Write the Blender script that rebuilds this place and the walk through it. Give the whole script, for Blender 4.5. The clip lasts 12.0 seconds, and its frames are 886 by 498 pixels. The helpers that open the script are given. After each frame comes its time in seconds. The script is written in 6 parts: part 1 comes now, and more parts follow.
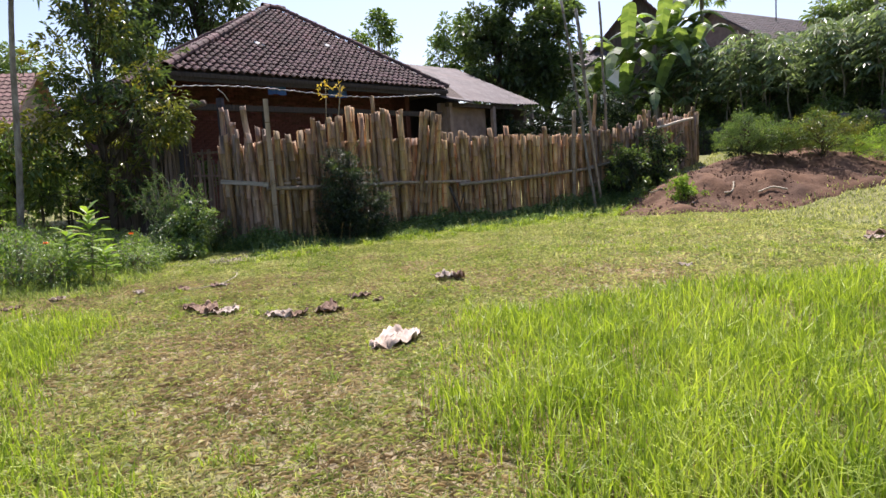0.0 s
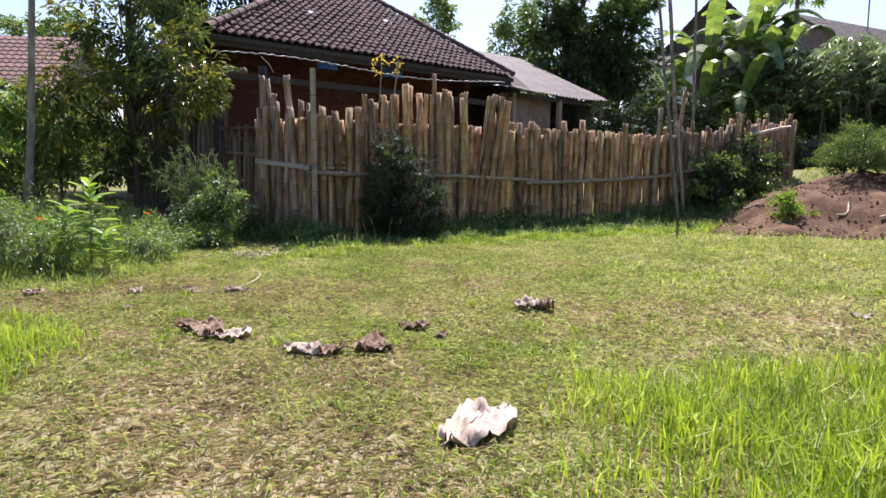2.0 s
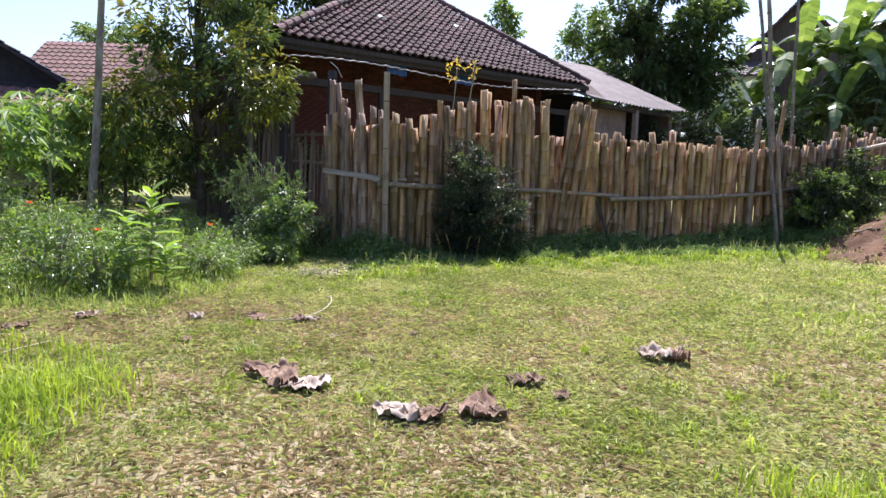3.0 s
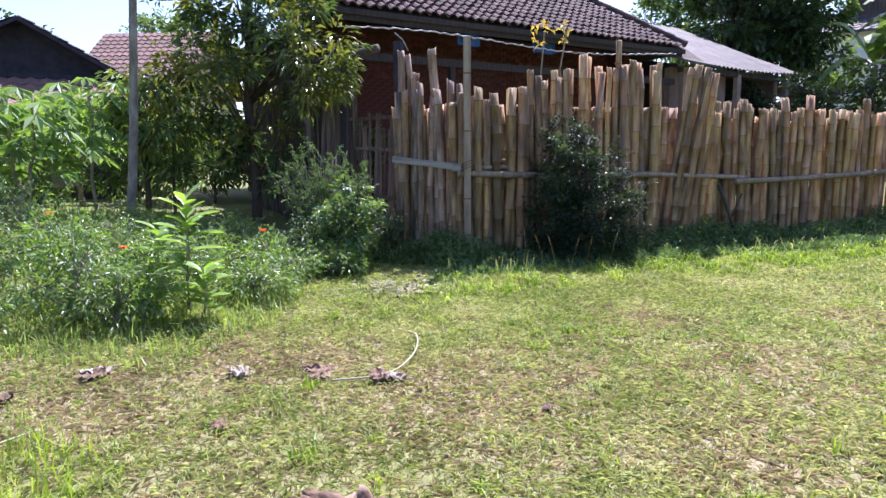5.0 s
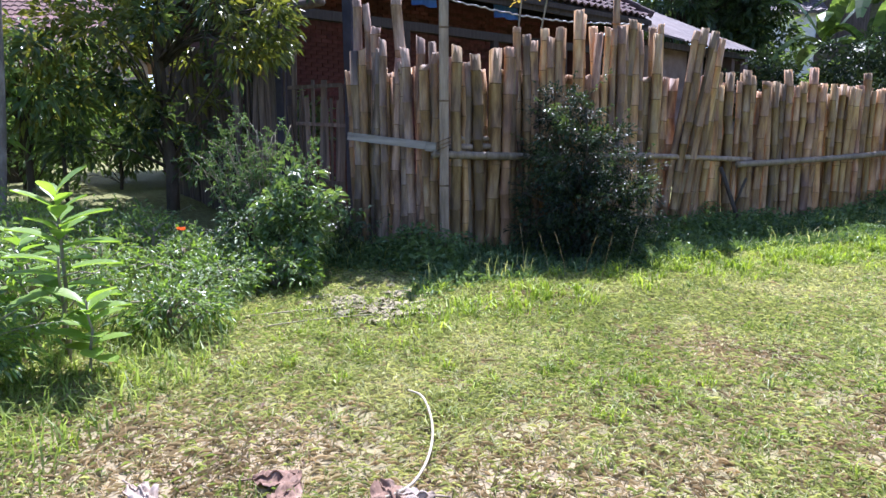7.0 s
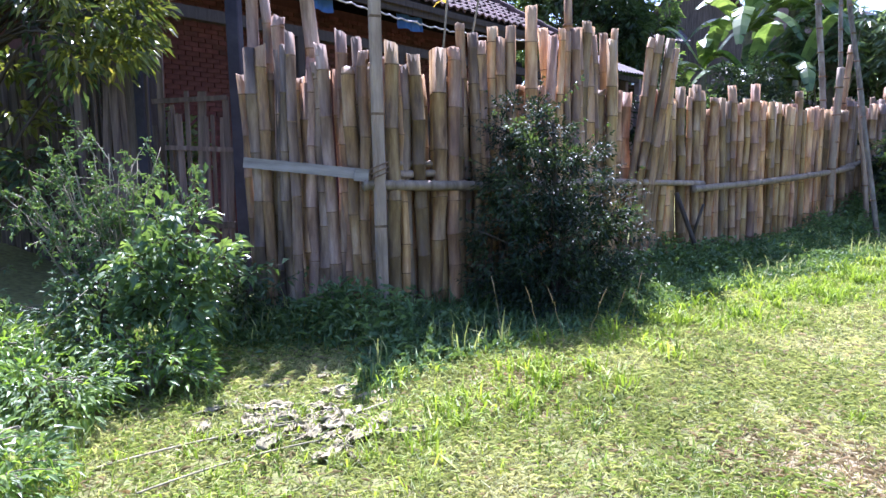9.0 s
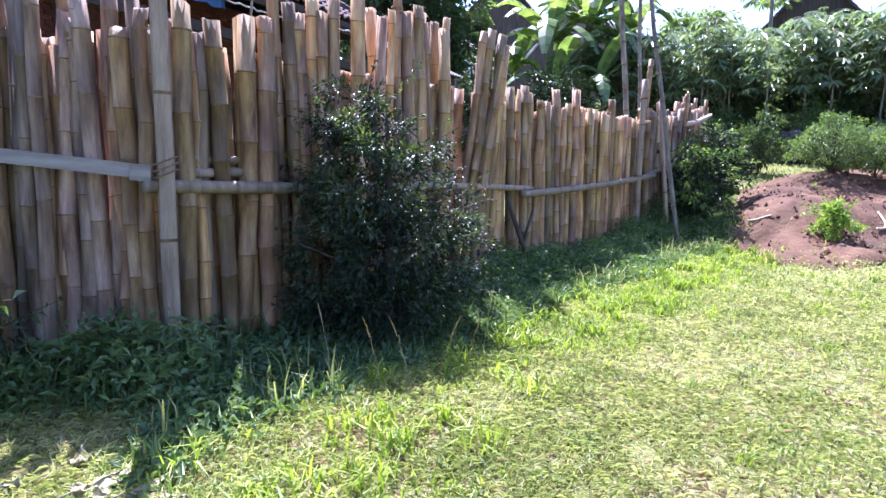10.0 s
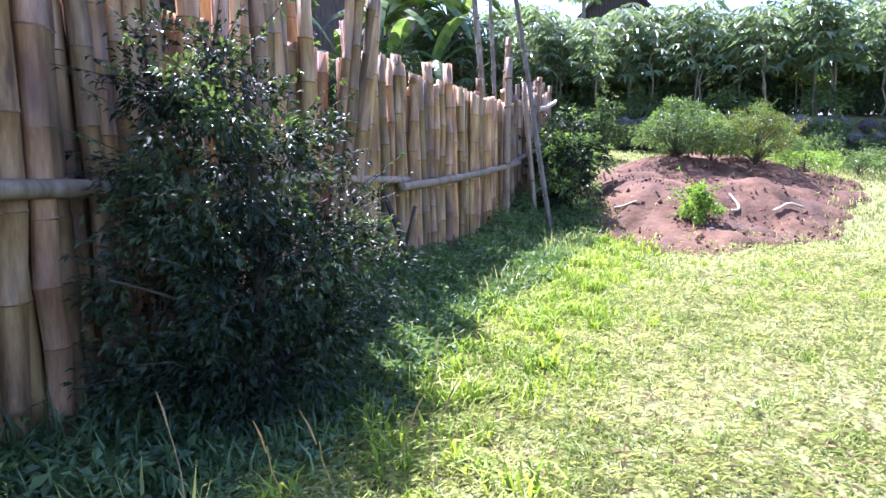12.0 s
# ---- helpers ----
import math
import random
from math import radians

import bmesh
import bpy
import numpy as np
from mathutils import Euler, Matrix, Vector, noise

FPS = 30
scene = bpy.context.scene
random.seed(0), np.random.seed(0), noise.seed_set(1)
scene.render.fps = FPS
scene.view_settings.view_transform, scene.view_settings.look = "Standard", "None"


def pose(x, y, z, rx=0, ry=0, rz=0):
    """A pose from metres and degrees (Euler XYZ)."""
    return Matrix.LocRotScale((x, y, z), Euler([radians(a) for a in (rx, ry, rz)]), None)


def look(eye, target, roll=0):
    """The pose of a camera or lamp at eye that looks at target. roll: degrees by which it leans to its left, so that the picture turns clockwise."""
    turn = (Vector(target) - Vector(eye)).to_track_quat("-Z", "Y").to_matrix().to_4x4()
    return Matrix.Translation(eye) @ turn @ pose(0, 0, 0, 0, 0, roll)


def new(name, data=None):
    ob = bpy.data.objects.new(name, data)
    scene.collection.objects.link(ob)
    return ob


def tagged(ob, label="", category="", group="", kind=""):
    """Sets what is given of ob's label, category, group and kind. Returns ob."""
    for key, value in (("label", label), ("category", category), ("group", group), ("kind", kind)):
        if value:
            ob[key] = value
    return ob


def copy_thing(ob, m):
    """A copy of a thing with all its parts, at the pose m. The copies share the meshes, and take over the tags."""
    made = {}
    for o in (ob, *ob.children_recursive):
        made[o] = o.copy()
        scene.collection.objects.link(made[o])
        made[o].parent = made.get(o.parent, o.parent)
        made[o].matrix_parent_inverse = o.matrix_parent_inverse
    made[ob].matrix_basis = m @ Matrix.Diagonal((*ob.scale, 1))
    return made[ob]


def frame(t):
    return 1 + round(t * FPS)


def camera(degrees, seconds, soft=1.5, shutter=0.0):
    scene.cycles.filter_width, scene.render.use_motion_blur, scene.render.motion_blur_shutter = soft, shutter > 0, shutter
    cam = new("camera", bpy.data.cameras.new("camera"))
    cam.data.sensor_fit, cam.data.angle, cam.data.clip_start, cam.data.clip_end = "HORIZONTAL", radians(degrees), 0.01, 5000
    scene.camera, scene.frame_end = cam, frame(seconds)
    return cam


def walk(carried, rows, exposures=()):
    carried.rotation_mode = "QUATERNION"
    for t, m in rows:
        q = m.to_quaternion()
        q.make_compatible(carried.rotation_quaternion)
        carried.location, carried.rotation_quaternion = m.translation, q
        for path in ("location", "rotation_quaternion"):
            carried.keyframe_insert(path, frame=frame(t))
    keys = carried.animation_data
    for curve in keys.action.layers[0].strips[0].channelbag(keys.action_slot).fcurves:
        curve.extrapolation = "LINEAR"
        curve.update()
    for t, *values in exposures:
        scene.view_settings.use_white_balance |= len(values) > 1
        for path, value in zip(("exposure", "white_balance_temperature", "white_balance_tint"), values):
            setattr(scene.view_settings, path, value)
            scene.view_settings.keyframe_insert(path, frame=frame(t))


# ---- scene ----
cam = camera(69.4, 12.0)
METRES, EYE, TILT, LEAN, TURN = 11.07, 1.35, 0.0, 0.0, 0.0
ROWS = [
    (0.0, 0.0, 0.0, 0.0, -0.41, -6.55, 3.61),
    (0.5, -0.0038, 0.0491, 0.0063, -5.25, -8.23, 0.71),
    (1.0, -0.0064, 0.0836, 0.003, -8.48, -6.04, 0.12),
    (1.5, -0.0175, 0.1268, -0.0023, -8.77, -7.09, -0.06),
    (2.0, -0.0384, 0.1729, -0.0019, 3.44, -6.85, -0.38),
    (2.5, -0.0633, 0.2146, 0.0015, 8.63, -5.86, -1.95),
    (4.5, -0.1349, 0.3658, 0.0075, 5.57, -8.05, 1.35),
    (5.0, -0.151, 0.4054, 0.0135, 13.25, -7.96, 0.51),
    (5.5, -0.1693, 0.4434, 0.0101, 12.98, -6.24, 0.66),
    (6.0, -0.1891, 0.4754, 0.0086, 14.41, -5.41, 0.59),
    (6.5, -0.207, 0.5145, 0.0096, 14.36, -7.05, 0.03),
    (7.0, -0.2278, 0.548, 0.0101, 6.83, -9.66, 0.22),
    (9.0, -0.2916, 0.7017, 0.0088, -4.43, -7.35, 1.02),
    (9.5, -0.2896, 0.7401, 0.0105, -10.84, -9.82, -1.01),
    (10.0, -0.2872, 0.7838, 0.0099, -21.14, -7.55, -0.56),
    (10.5, -0.2903, 0.8274, 0.0073, -17.67, -5.95, 0.18),
    (11.0, -0.2851, 0.8623, 0.0062, -19.11, -7.51, 0.94),
    (11.5, -0.2795, 0.8956, 0.0071, -28.4, -6.69, 1.58),
    (12.0, -0.2694, 0.9251, 0.0037, -37.12, -8.09, 0.58),
]
walk(cam, [(t, pose(0, 0, EYE, TILT, LEAN, TURN) @ pose(METRES * x, METRES * y, METRES * z, 90 + pitch, roll, yaw)) for t, x, y, z, yaw, pitch, roll in ROWS],
     [(0.0, 0.9, 6350, 22), (0.5, 0.97, 6350, 22), (1.0, 1.14, 6300, 22), (1.5, 0.98, 6250, 22), (2.5, 1.08, 6050, 22), (4.5, 1.36, 5650, 24), (5.5, 1.36, 5400, 26), (6.5, 1.48, 5350, 27), (7.0, 1.42, 5400, 26), (9.0, 1.85, 5200, 30), (10.0, 1.95, 5200, 32), (12.0, 2.18, 5200, 33)])

# ---- sky, sun ----
SUN_EL, SUN_AZ = radians(60), radians(4)
world = bpy.data.worlds.new("sky")
scene.world = world
world.use_nodes = True
wn = world.node_tree.nodes
sky = wn.new("ShaderNodeTexSky")
sky.sky_type, sky.sun_disc = "NISHITA", False
sky.sun_elevation, sky.sun_rotation = SUN_EL, SUN_AZ
sky.air_density, sky.dust_density, sky.ozone_density = 1.0, 1.5, 1.0
wn["Background"].inputs["Strength"].default_value = 0.105
world.node_tree.links.new(sky.outputs[0], wn["Background"].inputs["Color"])
sun = new("sun", bpy.data.lights.new("sun", "SUN"))
sun.data.energy, sun.data.angle, sun.data.color = 5.0, radians(0.5), (1.0, 0.95, 0.86)
sun.matrix_world = look((20 * math.cos(SUN_EL) * math.sin(SUN_AZ), 20 * math.cos(SUN_EL) * math.cos(SUN_AZ), 20 * math.sin(SUN_EL)), (0, 0, 0))

# ---- materials ----


def material(name, colours, scale=6.0, detail=6.0, rough=0.8, bump=0.3, vary=0.15, island=False, stretch=(1, 1, 1), translucent=0.0,
             metal=0.0, stain=None, stain_scale=1.5, stain_amount=0.5, spec=0.3, bump_scale=None, glow_colour=None, shift=False):
    """Two scales of variation: a fine noise between the colours, a broad one with stains, and a random shade for each piece."""
    m = bpy.data.materials.new(name)
    m.use_nodes = True
    n, l = m.node_tree.nodes, m.node_tree.links
    b = n["Principled BSDF"]
    co = n.new("ShaderNodeTexCoord")
    mp = n.new("ShaderNodeMapping")
    mp.inputs["Scale"].default_value = stretch
    l.new(co.outputs["Object"], mp.inputs["Vector"])
    if shift:
        # every piece takes another stretch of the grain
        far_ = n.new("ShaderNodeMath")
        far_.operation = "MULTIPLY"
        far_.inputs[1].default_value = 60.0
        l.new(n.new("ShaderNodeObjectInfo").outputs["Random"], far_.inputs[0])
        l.new(far_.outputs[0], mp.inputs["Location"])
    tex = n.new("ShaderNodeTexNoise")
    tex.inputs["Scale"].default_value, tex.inputs["Detail"].default_value = scale, detail
    tex.inputs["Roughness"].default_value = 0.65
    l.new(mp.outputs[0], tex.inputs["Vector"])
    ramp = n.new("ShaderNodeValToRGB")
    while len(ramp.color_ramp.elements) < len(colours):
        ramp.color_ramp.elements.new(0.5)
    for i, c in enumerate(colours):
        e = ramp.color_ramp.elements[i]
        e.position = 0.32 + 0.36 * i / max(1, len(colours) - 1)
        e.color = (*c, 1)
    l.new(tex.outputs["Fac"], ramp.inputs["Fac"])
    colour = ramp.outputs["Color"]
    if stain:
        t2 = n.new("ShaderNodeTexNoise")
        t2.inputs["Scale"].default_value, t2.inputs["Detail"].default_value = stain_scale, 5
        l.new((mp if shift else co).outputs["Vector" if shift else "Object"], t2.inputs["Vector"])
        r2 = n.new("ShaderNodeMapRange")
        r2.inputs[1].default_value, r2.inputs[2].default_value, r2.inputs[4].default_value = 0.45, 0.68, stain_amount
        l.new(t2.outputs["Fac"], r2.inputs[0])
        mx = n.new("ShaderNodeMix")
        mx.data_type = "RGBA"
        l.new(r2.outputs[0], mx.inputs[0])
        l.new(colour, mx.inputs[6])
        mx.inputs[7].default_value = (*stain, 1)
        colour = mx.outputs[2]
    if vary:
        rnd = n.new("ShaderNodeNewGeometry" if island else "ShaderNodeObjectInfo").outputs["Random Per Island" if island else "Random"]
        mr = n.new("ShaderNodeMapRange")
        mr.inputs[3].default_value, mr.inputs[4].default_value = 1 - vary, 1 + vary
        l.new(rnd, mr.inputs[0])
        hs = n.new("ShaderNodeHueSaturation")
        l.new(mr.outputs[0], hs.inputs["Value"])
        mh = n.new("ShaderNodeMapRange")
        mh.inputs[3].default_value, mh.inputs[4].default_value = 0.5 + 0.035 * vary, 0.5 - 0.035 * vary
        l.new(rnd, mh.inputs[0])
        l.new(mh.outputs[0], hs.inputs["Hue"])
        l.new(colour, hs.inputs["Color"])
        colour = hs.outputs["Color"]
    l.new(colour, b.inputs["Base Color"])
    b.inputs["Roughness"].default_value, b.inputs["Metallic"].default_value = rough, metal
    b.inputs["Specular IOR Level"].default_value = spec
    if bump:
        bp = n.new("ShaderNodeBump")
        bp.inputs["Strength"].default_value, bp.inputs["Distance"].default_value = bump, 0.02
        src = tex
        if bump_scale:
            src = n.new("ShaderNodeTexNoise")
            src.inputs["Scale"].default_value, src.inputs["Detail"].default_value = bump_scale, 6
            l.new(mp.outputs[0], src.inputs["Vector"])
        l.new(src.outputs["Fac"], bp.inputs["Height"])
        l.new(bp.outputs[0], b.inputs["Normal"])
    if translucent:
        tr = n.new("ShaderNodeBsdfTranslucent")
        tint = n.new("ShaderNodeMix")
        tint.data_type, tint.blend_type = "RGBA", "MULTIPLY"
        tint.inputs[0].default_value = 1.0
        l.new(colour, tint.inputs[6])
        tint.inputs[7].default_value = (*(glow_colour or (1.5, 1.5, 0.6)), 1)
        l.new(tint.outputs[2], tr.inputs["Color"])
        ms = n.new("ShaderNodeMixShader")
        ms.inputs[0].default_value = translucent
        l.new(b.outputs[0], ms.inputs[1])
        l.new(tr.outputs[0], ms.inputs[2])
        l.new(ms.outputs[0], n["Material Output"].inputs["Surface"])
    return m


GROUND = material("ground_turf", [(0.08, 0.072, 0.034), (0.132, 0.135, 0.046), (0.18, 0.19, 0.06), (0.255, 0.235, 0.115)], 16.0, 12, 0.95, 0.4, 0, stain=(0.185, 0.185, 0.07), stain_scale=0.45, stain_amount=0.45, bump_scale=60)
SOIL = material("red_soil", [(0.056, 0.028, 0.015), (0.112, 0.058, 0.031), (0.17, 0.097, 0.053)], 2.2, 12, 0.95, 0.9, 0, stain=(0.055, 0.034, 0.028), stain_scale=1.1, bump_scale=14)
CLOD = material("soil_clods", [(0.065, 0.034, 0.022), (0.16, 0.09, 0.058)], 9, 6, 0.95, 0.6, 0.3, island=True)
LAWN = material("lawn_blades", [(0.22, 0.268, 0.08), (0.335, 0.372, 0.14), (0.45, 0.45, 0.235)], 1.3, 5, 0.5, 0, 0.4, island=True, translucent=0.5, glow_colour=(1.25, 1.22, 0.85))
TURF = material("turf_blades", [(0.15, 0.21, 0.05), (0.22, 0.28, 0.075), (0.30, 0.35, 0.12)], 1.3, 5, 0.45, 0, 0.4, island=True, translucent=0.48, glow_colour=(1.3, 1.4, 0.8))
LUSH = material("tall_grass_blades", [(0.17, 0.25, 0.03), (0.27, 0.35, 0.05), (0.36, 0.42, 0.09)], 1.5, 4, 0.5, 0, 0.4, island=True, translucent=0.45, glow_colour=(1.3, 1.4, 0.5))
CUT = material("bleached_cuttings", [(0.18, 0.155, 0.08), (0.30, 0.265, 0.155), (0.40, 0.36, 0.235)], 8, 6, 0.8, 0.3, 0.3)
STRAW = material("straw_blades", [(0.245, 0.19, 0.11), (0.405, 0.335, 0.19), (0.54, 0.47, 0.29)], 2.5, 4, 0.85, 0, 0.3, island=True, translucent=0.45, glow_colour=(1.1, 1.05, 0.9))
WEED = material("weed_leaves", [(0.06, 0.11, 0.04), (0.11, 0.18, 0.065), (0.18, 0.26, 0.095)], 2.0, 4, 0.45, 0, 0.35, island=True, translucent=0.3, spec=0.5)
LEAF_DARK = material("dark_leaves", [(0.032, 0.058, 0.027), (0.062, 0.10, 0.04), (0.10, 0.145, 0.055)], 1.2, 4, 0.33, 0, 0.4, island=True, translucent=0.36, spec=0.5)
# Near-black greens put the bush's shaded core into the leaf colour.
LEAF_BUSH = material("shaded_bush_leaves", [(0.010, 0.020, 0.011), (0.021, 0.038, 0.018), (0.045, 0.07, 0.026)], 1.6, 4, 0.46, 0, 0.45, island=True, translucent=0.15, spec=0.3)
LEAF_OLIVE = material("olive_leaves", [(0.08, 0.105, 0.025), (0.14, 0.16, 0.035), (0.22, 0.19, 0.05)], 1.0, 4, 0.33, 0, 0.4, island=True, translucent=0.38, spec=0.5)
# Paler, greyed green puts the backlit haze over the crop into its colour.
LEAF_FIELD = material("hazy_field_leaves", [(0.085, 0.135, 0.065), (0.145, 0.205, 0.105), (0.225, 0.285, 0.165)], 1.2, 4, 0.3, 0, 0.4, island=True, translucent=0.42, spec=0.6, glow_colour=(1.4, 1.4, 0.8))
LEAF_CROP = material("crop_leaves", [(0.09, 0.17, 0.045), (0.14, 0.235, 0.06), (0.20, 0.30, 0.09)], 1.5, 4, 0.5, 0, 0.35, island=True, translucent=0.42, spec=0.3)
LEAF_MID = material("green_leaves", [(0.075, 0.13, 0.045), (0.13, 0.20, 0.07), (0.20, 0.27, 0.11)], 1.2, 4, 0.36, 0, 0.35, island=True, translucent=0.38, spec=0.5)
LEAF_LIGHT = material("fresh_leaves", [(0.12, 0.21, 0.035), (0.18, 0.29, 0.05), (0.25, 0.34, 0.09)], 2.0, 4, 0.4, 0, 0.3, island=True, translucent=0.45, spec=0.5)
LEAF_YELLOW = material("yellow_leaves", [(0.45, 0.33, 0.04), (0.6, 0.45, 0.08)], 4, 4, 0.5, 0, 0.2, island=True, translucent=0.4, glow_colour=(1, 1, 0.7))
FLOWER = material("orange_petals", [(0.75, 0.16, 0.02), (0.8, 0.25, 0.05)], 8, 3, 0.5, 0, 0.15, island=True, translucent=0.3, glow_colour=(1, 0.8, 0.6))
BARK = material("grey_bark", [(0.09, 0.075, 0.06), (0.19, 0.165, 0.135), (0.30, 0.28, 0.24)], 9, 8, 0.9, 0.7, 0.12, stretch=(1, 1, 0.35))
BARK_DARK = material("dark_bark", [(0.05, 0.04, 0.03), (0.11, 0.09, 0.07)], 9, 8, 0.9, 0.7, 0.12, stretch=(1, 1, 0.35))
STEM = material("pale_stems", [(0.16, 0.14, 0.09), (0.28, 0.25, 0.17)], 8, 5, 0.8, 0.3, 0.15)
BAMBOO = material("weathered_bamboo", [(0.12, 0.066, 0.034), (0.27, 0.158, 0.078), (0.41, 0.262, 0.132), (0.54, 0.39, 0.23)], 4.5, 10, 0.5, 0.3, 0.36,
                  stretch=(3, 3, 0.45), stain=(0.10, 0.062, 0.042), stain_scale=2.2, stain_amount=0.88, bump_scale=30, shift=True)
# Old grey culms for variety, and the shade tone of the return run.
BAMBOO_OLD_SHADED = material("old_and_shaded_grey_bamboo", [(0.11, 0.066, 0.045), (0.22, 0.145, 0.098), (0.34, 0.235, 0.16), (0.46, 0.345, 0.25)], 4.5, 10, 0.55, 0.3, 0.32,
                      stretch=(3, 3, 0.45), stain=(0.075, 0.055, 0.045), stain_scale=2.0, stain_amount=0.88, bump_scale=30, shift=True)
BAMBOO_GOLD = material("golden_bamboo", [(0.20, 0.105, 0.042), (0.38, 0.22, 0.088), (0.52, 0.335, 0.15), (0.62, 0.45, 0.24)], 4.5, 10, 0.45, 0.25, 0.28,
                       stretch=(3, 3, 0.45), stain=(0.13, 0.072, 0.038), stain_scale=2.2, stain_amount=0.75, bump_scale=30, shift=True)
BAMBOO_GREY = material("grey_bamboo", [(0.15, 0.11, 0.072), (0.28, 0.215, 0.15), (0.38, 0.31, 0.235)], 5, 9, 0.65, 0.25, 0.18,
                       stretch=(3, 3, 0.35), stain=(0.13, 0.11, 0.085), stain_scale=3, bump_scale=30)
NODE = material("bamboo_nodes", [(0.10, 0.062, 0.036), (0.27, 0.175, 0.10)], 14, 5, 0.8, 0.4, 0.3, shift=True)
GATE_WOOD = material("weathered_gate_boards", [(0.055, 0.042, 0.036), (0.115, 0.088, 0.073), (0.19, 0.15, 0.124)], 4, 8, 0.9, 0.5, 0.35, stretch=(4, 4, 0.3), shift=True)
CORD = material("whitish_cord", [(0.34, 0.32, 0.31), (0.62, 0.60, 0.58)], 30, 4, 0.7, 0.2, 0)
OLD_WOOD = material("old_timber", [(0.04, 0.031, 0.026), (0.08, 0.062, 0.05), (0.13, 0.105, 0.085)], 4, 8, 0.9, 0.5, 0.25, stretch=(4, 4, 0.3))
GREY_WOOD = material("silvered_timber", [(0.14, 0.12, 0.10), (0.25, 0.22, 0.19), (0.34, 0.31, 0.27)], 4, 8, 0.85, 0.4, 0.15, stretch=(0.4, 4, 4))
TILE = material("clay_tiles", [(0.055, 0.032, 0.033), (0.10, 0.056, 0.054), (0.155, 0.09, 0.086)], 7, 8, 0.85, 0.4, 0.4, stain=(0.055, 0.045, 0.045), stain_scale=0.9, stain_amount=0.6)
TILE_JOINED = material("clay_tiles_far", [(0.055, 0.032, 0.033), (0.10, 0.056, 0.054), (0.155, 0.09, 0.086)], 7, 8, 0.85, 0.4, 0.4, island=True, stain=(0.055, 0.045, 0.045), stain_scale=0.9, stain_amount=0.6)
TILE_PALE = material("pale_clay_tiles", [(0.15, 0.088, 0.075), (0.24, 0.145, 0.122)], 6, 8, 0.85, 0.4, 0.3, island=True)
# Brick and mortar colours are darkened to hold the deep shade under the eaves.
BRICK = material("shaded_red_bricks", [(0.062, 0.024, 0.021), (0.098, 0.037, 0.031), (0.135, 0.058, 0.048)], 8, 8, 0.9, 0.5, 0.3, island=True, stain=(0.12, 0.06, 0.05), stain_scale=1.2)
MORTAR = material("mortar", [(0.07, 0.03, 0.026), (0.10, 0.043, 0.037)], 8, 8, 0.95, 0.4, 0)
# Tone lowered for the shade that the wing's short eave doesn't cast.
PLASTER = material("pale_plaster", [(0.17, 0.125, 0.105), (0.25, 0.195, 0.17), (0.31, 0.255, 0.225)], 2.5, 9, 0.9, 0.3, 0.05, stain=(0.24, 0.17, 0.13), stain_scale=1.0)
TIN = material("weathered_roof_sheet", [(0.058, 0.047, 0.048), (0.10, 0.084, 0.086), (0.155, 0.138, 0.138)], 2.5, 9, 0.75, 0.3, 0.1, stain=(0.14, 0.10, 0.09), stain_scale=1.0)
# Dark boards; under the eaves and in the bay this tone holds shade.
DARK_IN = material("dark_and_shaded_boards", [(0.03, 0.024, 0.02), (0.06, 0.05, 0.042)], 5, 6, 0.9, 0.4, 0.1, stretch=(4, 4, 0.4))
BLACK_WALL = material("blackened_boards", [(0.022, 0.021, 0.03), (0.05, 0.046, 0.058)], 4, 6, 0.85, 0.4, 0.2, island=True)
BLUE = material("blue_tarp", [(0.03, 0.09, 0.30), (0.06, 0.15, 0.42)], 4, 5, 0.5, 0.3, 0)
WHITE = material("white_paint", [(0.62, 0.61, 0.58), (0.78, 0.77, 0.74)], 3, 6, 0.7, 0.1, 0.05)
STONE = material("field_stones", [(0.05, 0.046, 0.042), (0.10, 0.092, 0.085), (0.16, 0.15, 0.135)], 5, 9, 0.9, 0.7, 0.3)
DEAD = material("dead_leaf", [(0.22, 0.16, 0.115), (0.42, 0.345, 0.28), (0.60, 0.545, 0.475)], 6, 8, 0.8, 0.5, 0.15, translucent=0.08, glow_colour=(1, 1, 1))
DEAD_DARK = material("brown_dead_leaf", [(0.09, 0.055, 0.035), (0.19, 0.125, 0.085), (0.33, 0.25, 0.18)], 7, 8, 0.85, 0.5, 0.25, translucent=0.08, glow_colour=(1, 1, 1))
TWIG = material("pale_twigs", [(0.35, 0.29, 0.20), (0.55, 0.48, 0.36)], 8, 5, 0.8, 0.2, 0.2)
GLASS_DARK = material("dark_window_glass", [(0.02, 0.022, 0.025), (0.035, 0.037, 0.04)], 2, 3, 0.12, 0, 0, spec=0.5)

# ---- mesh tools ----


class Geo:
    """Gathers vertices and triangles, then becomes one mesh."""

    def __init__(self):
        self.v, self.t, self.n = [], [], 0

    def add(self, v, t):
        v, t = np.asarray(v, float).reshape(-1, 3), np.asarray(t, int).reshape(-1, 3)
        self.v.append(v)
        self.t.append(t + self.n)
        self.n += len(v)
        return self

    def mesh(self, name, mat, smooth=False):
        v, t = np.concatenate(self.v), np.concatenate(self.t)
        me = bpy.data.meshes.new(name)
        me.vertices.add(len(v))
        me.vertices.foreach_set("co", v.astype(np.float32).ravel())
        me.loops.add(3 * len(t))
        me.loops.foreach_set("vertex_index", t.astype(np.int32).ravel())
        me.polygons.add(len(t))
        me.polygons.foreach_set("loop_start", np.arange(0, 3 * len(t), 3, dtype=np.int32))
        me.polygons.foreach_set("use_smooth", np.full(len(t), smooth))
        me.materials.append(mat)
        me.update()
        return me


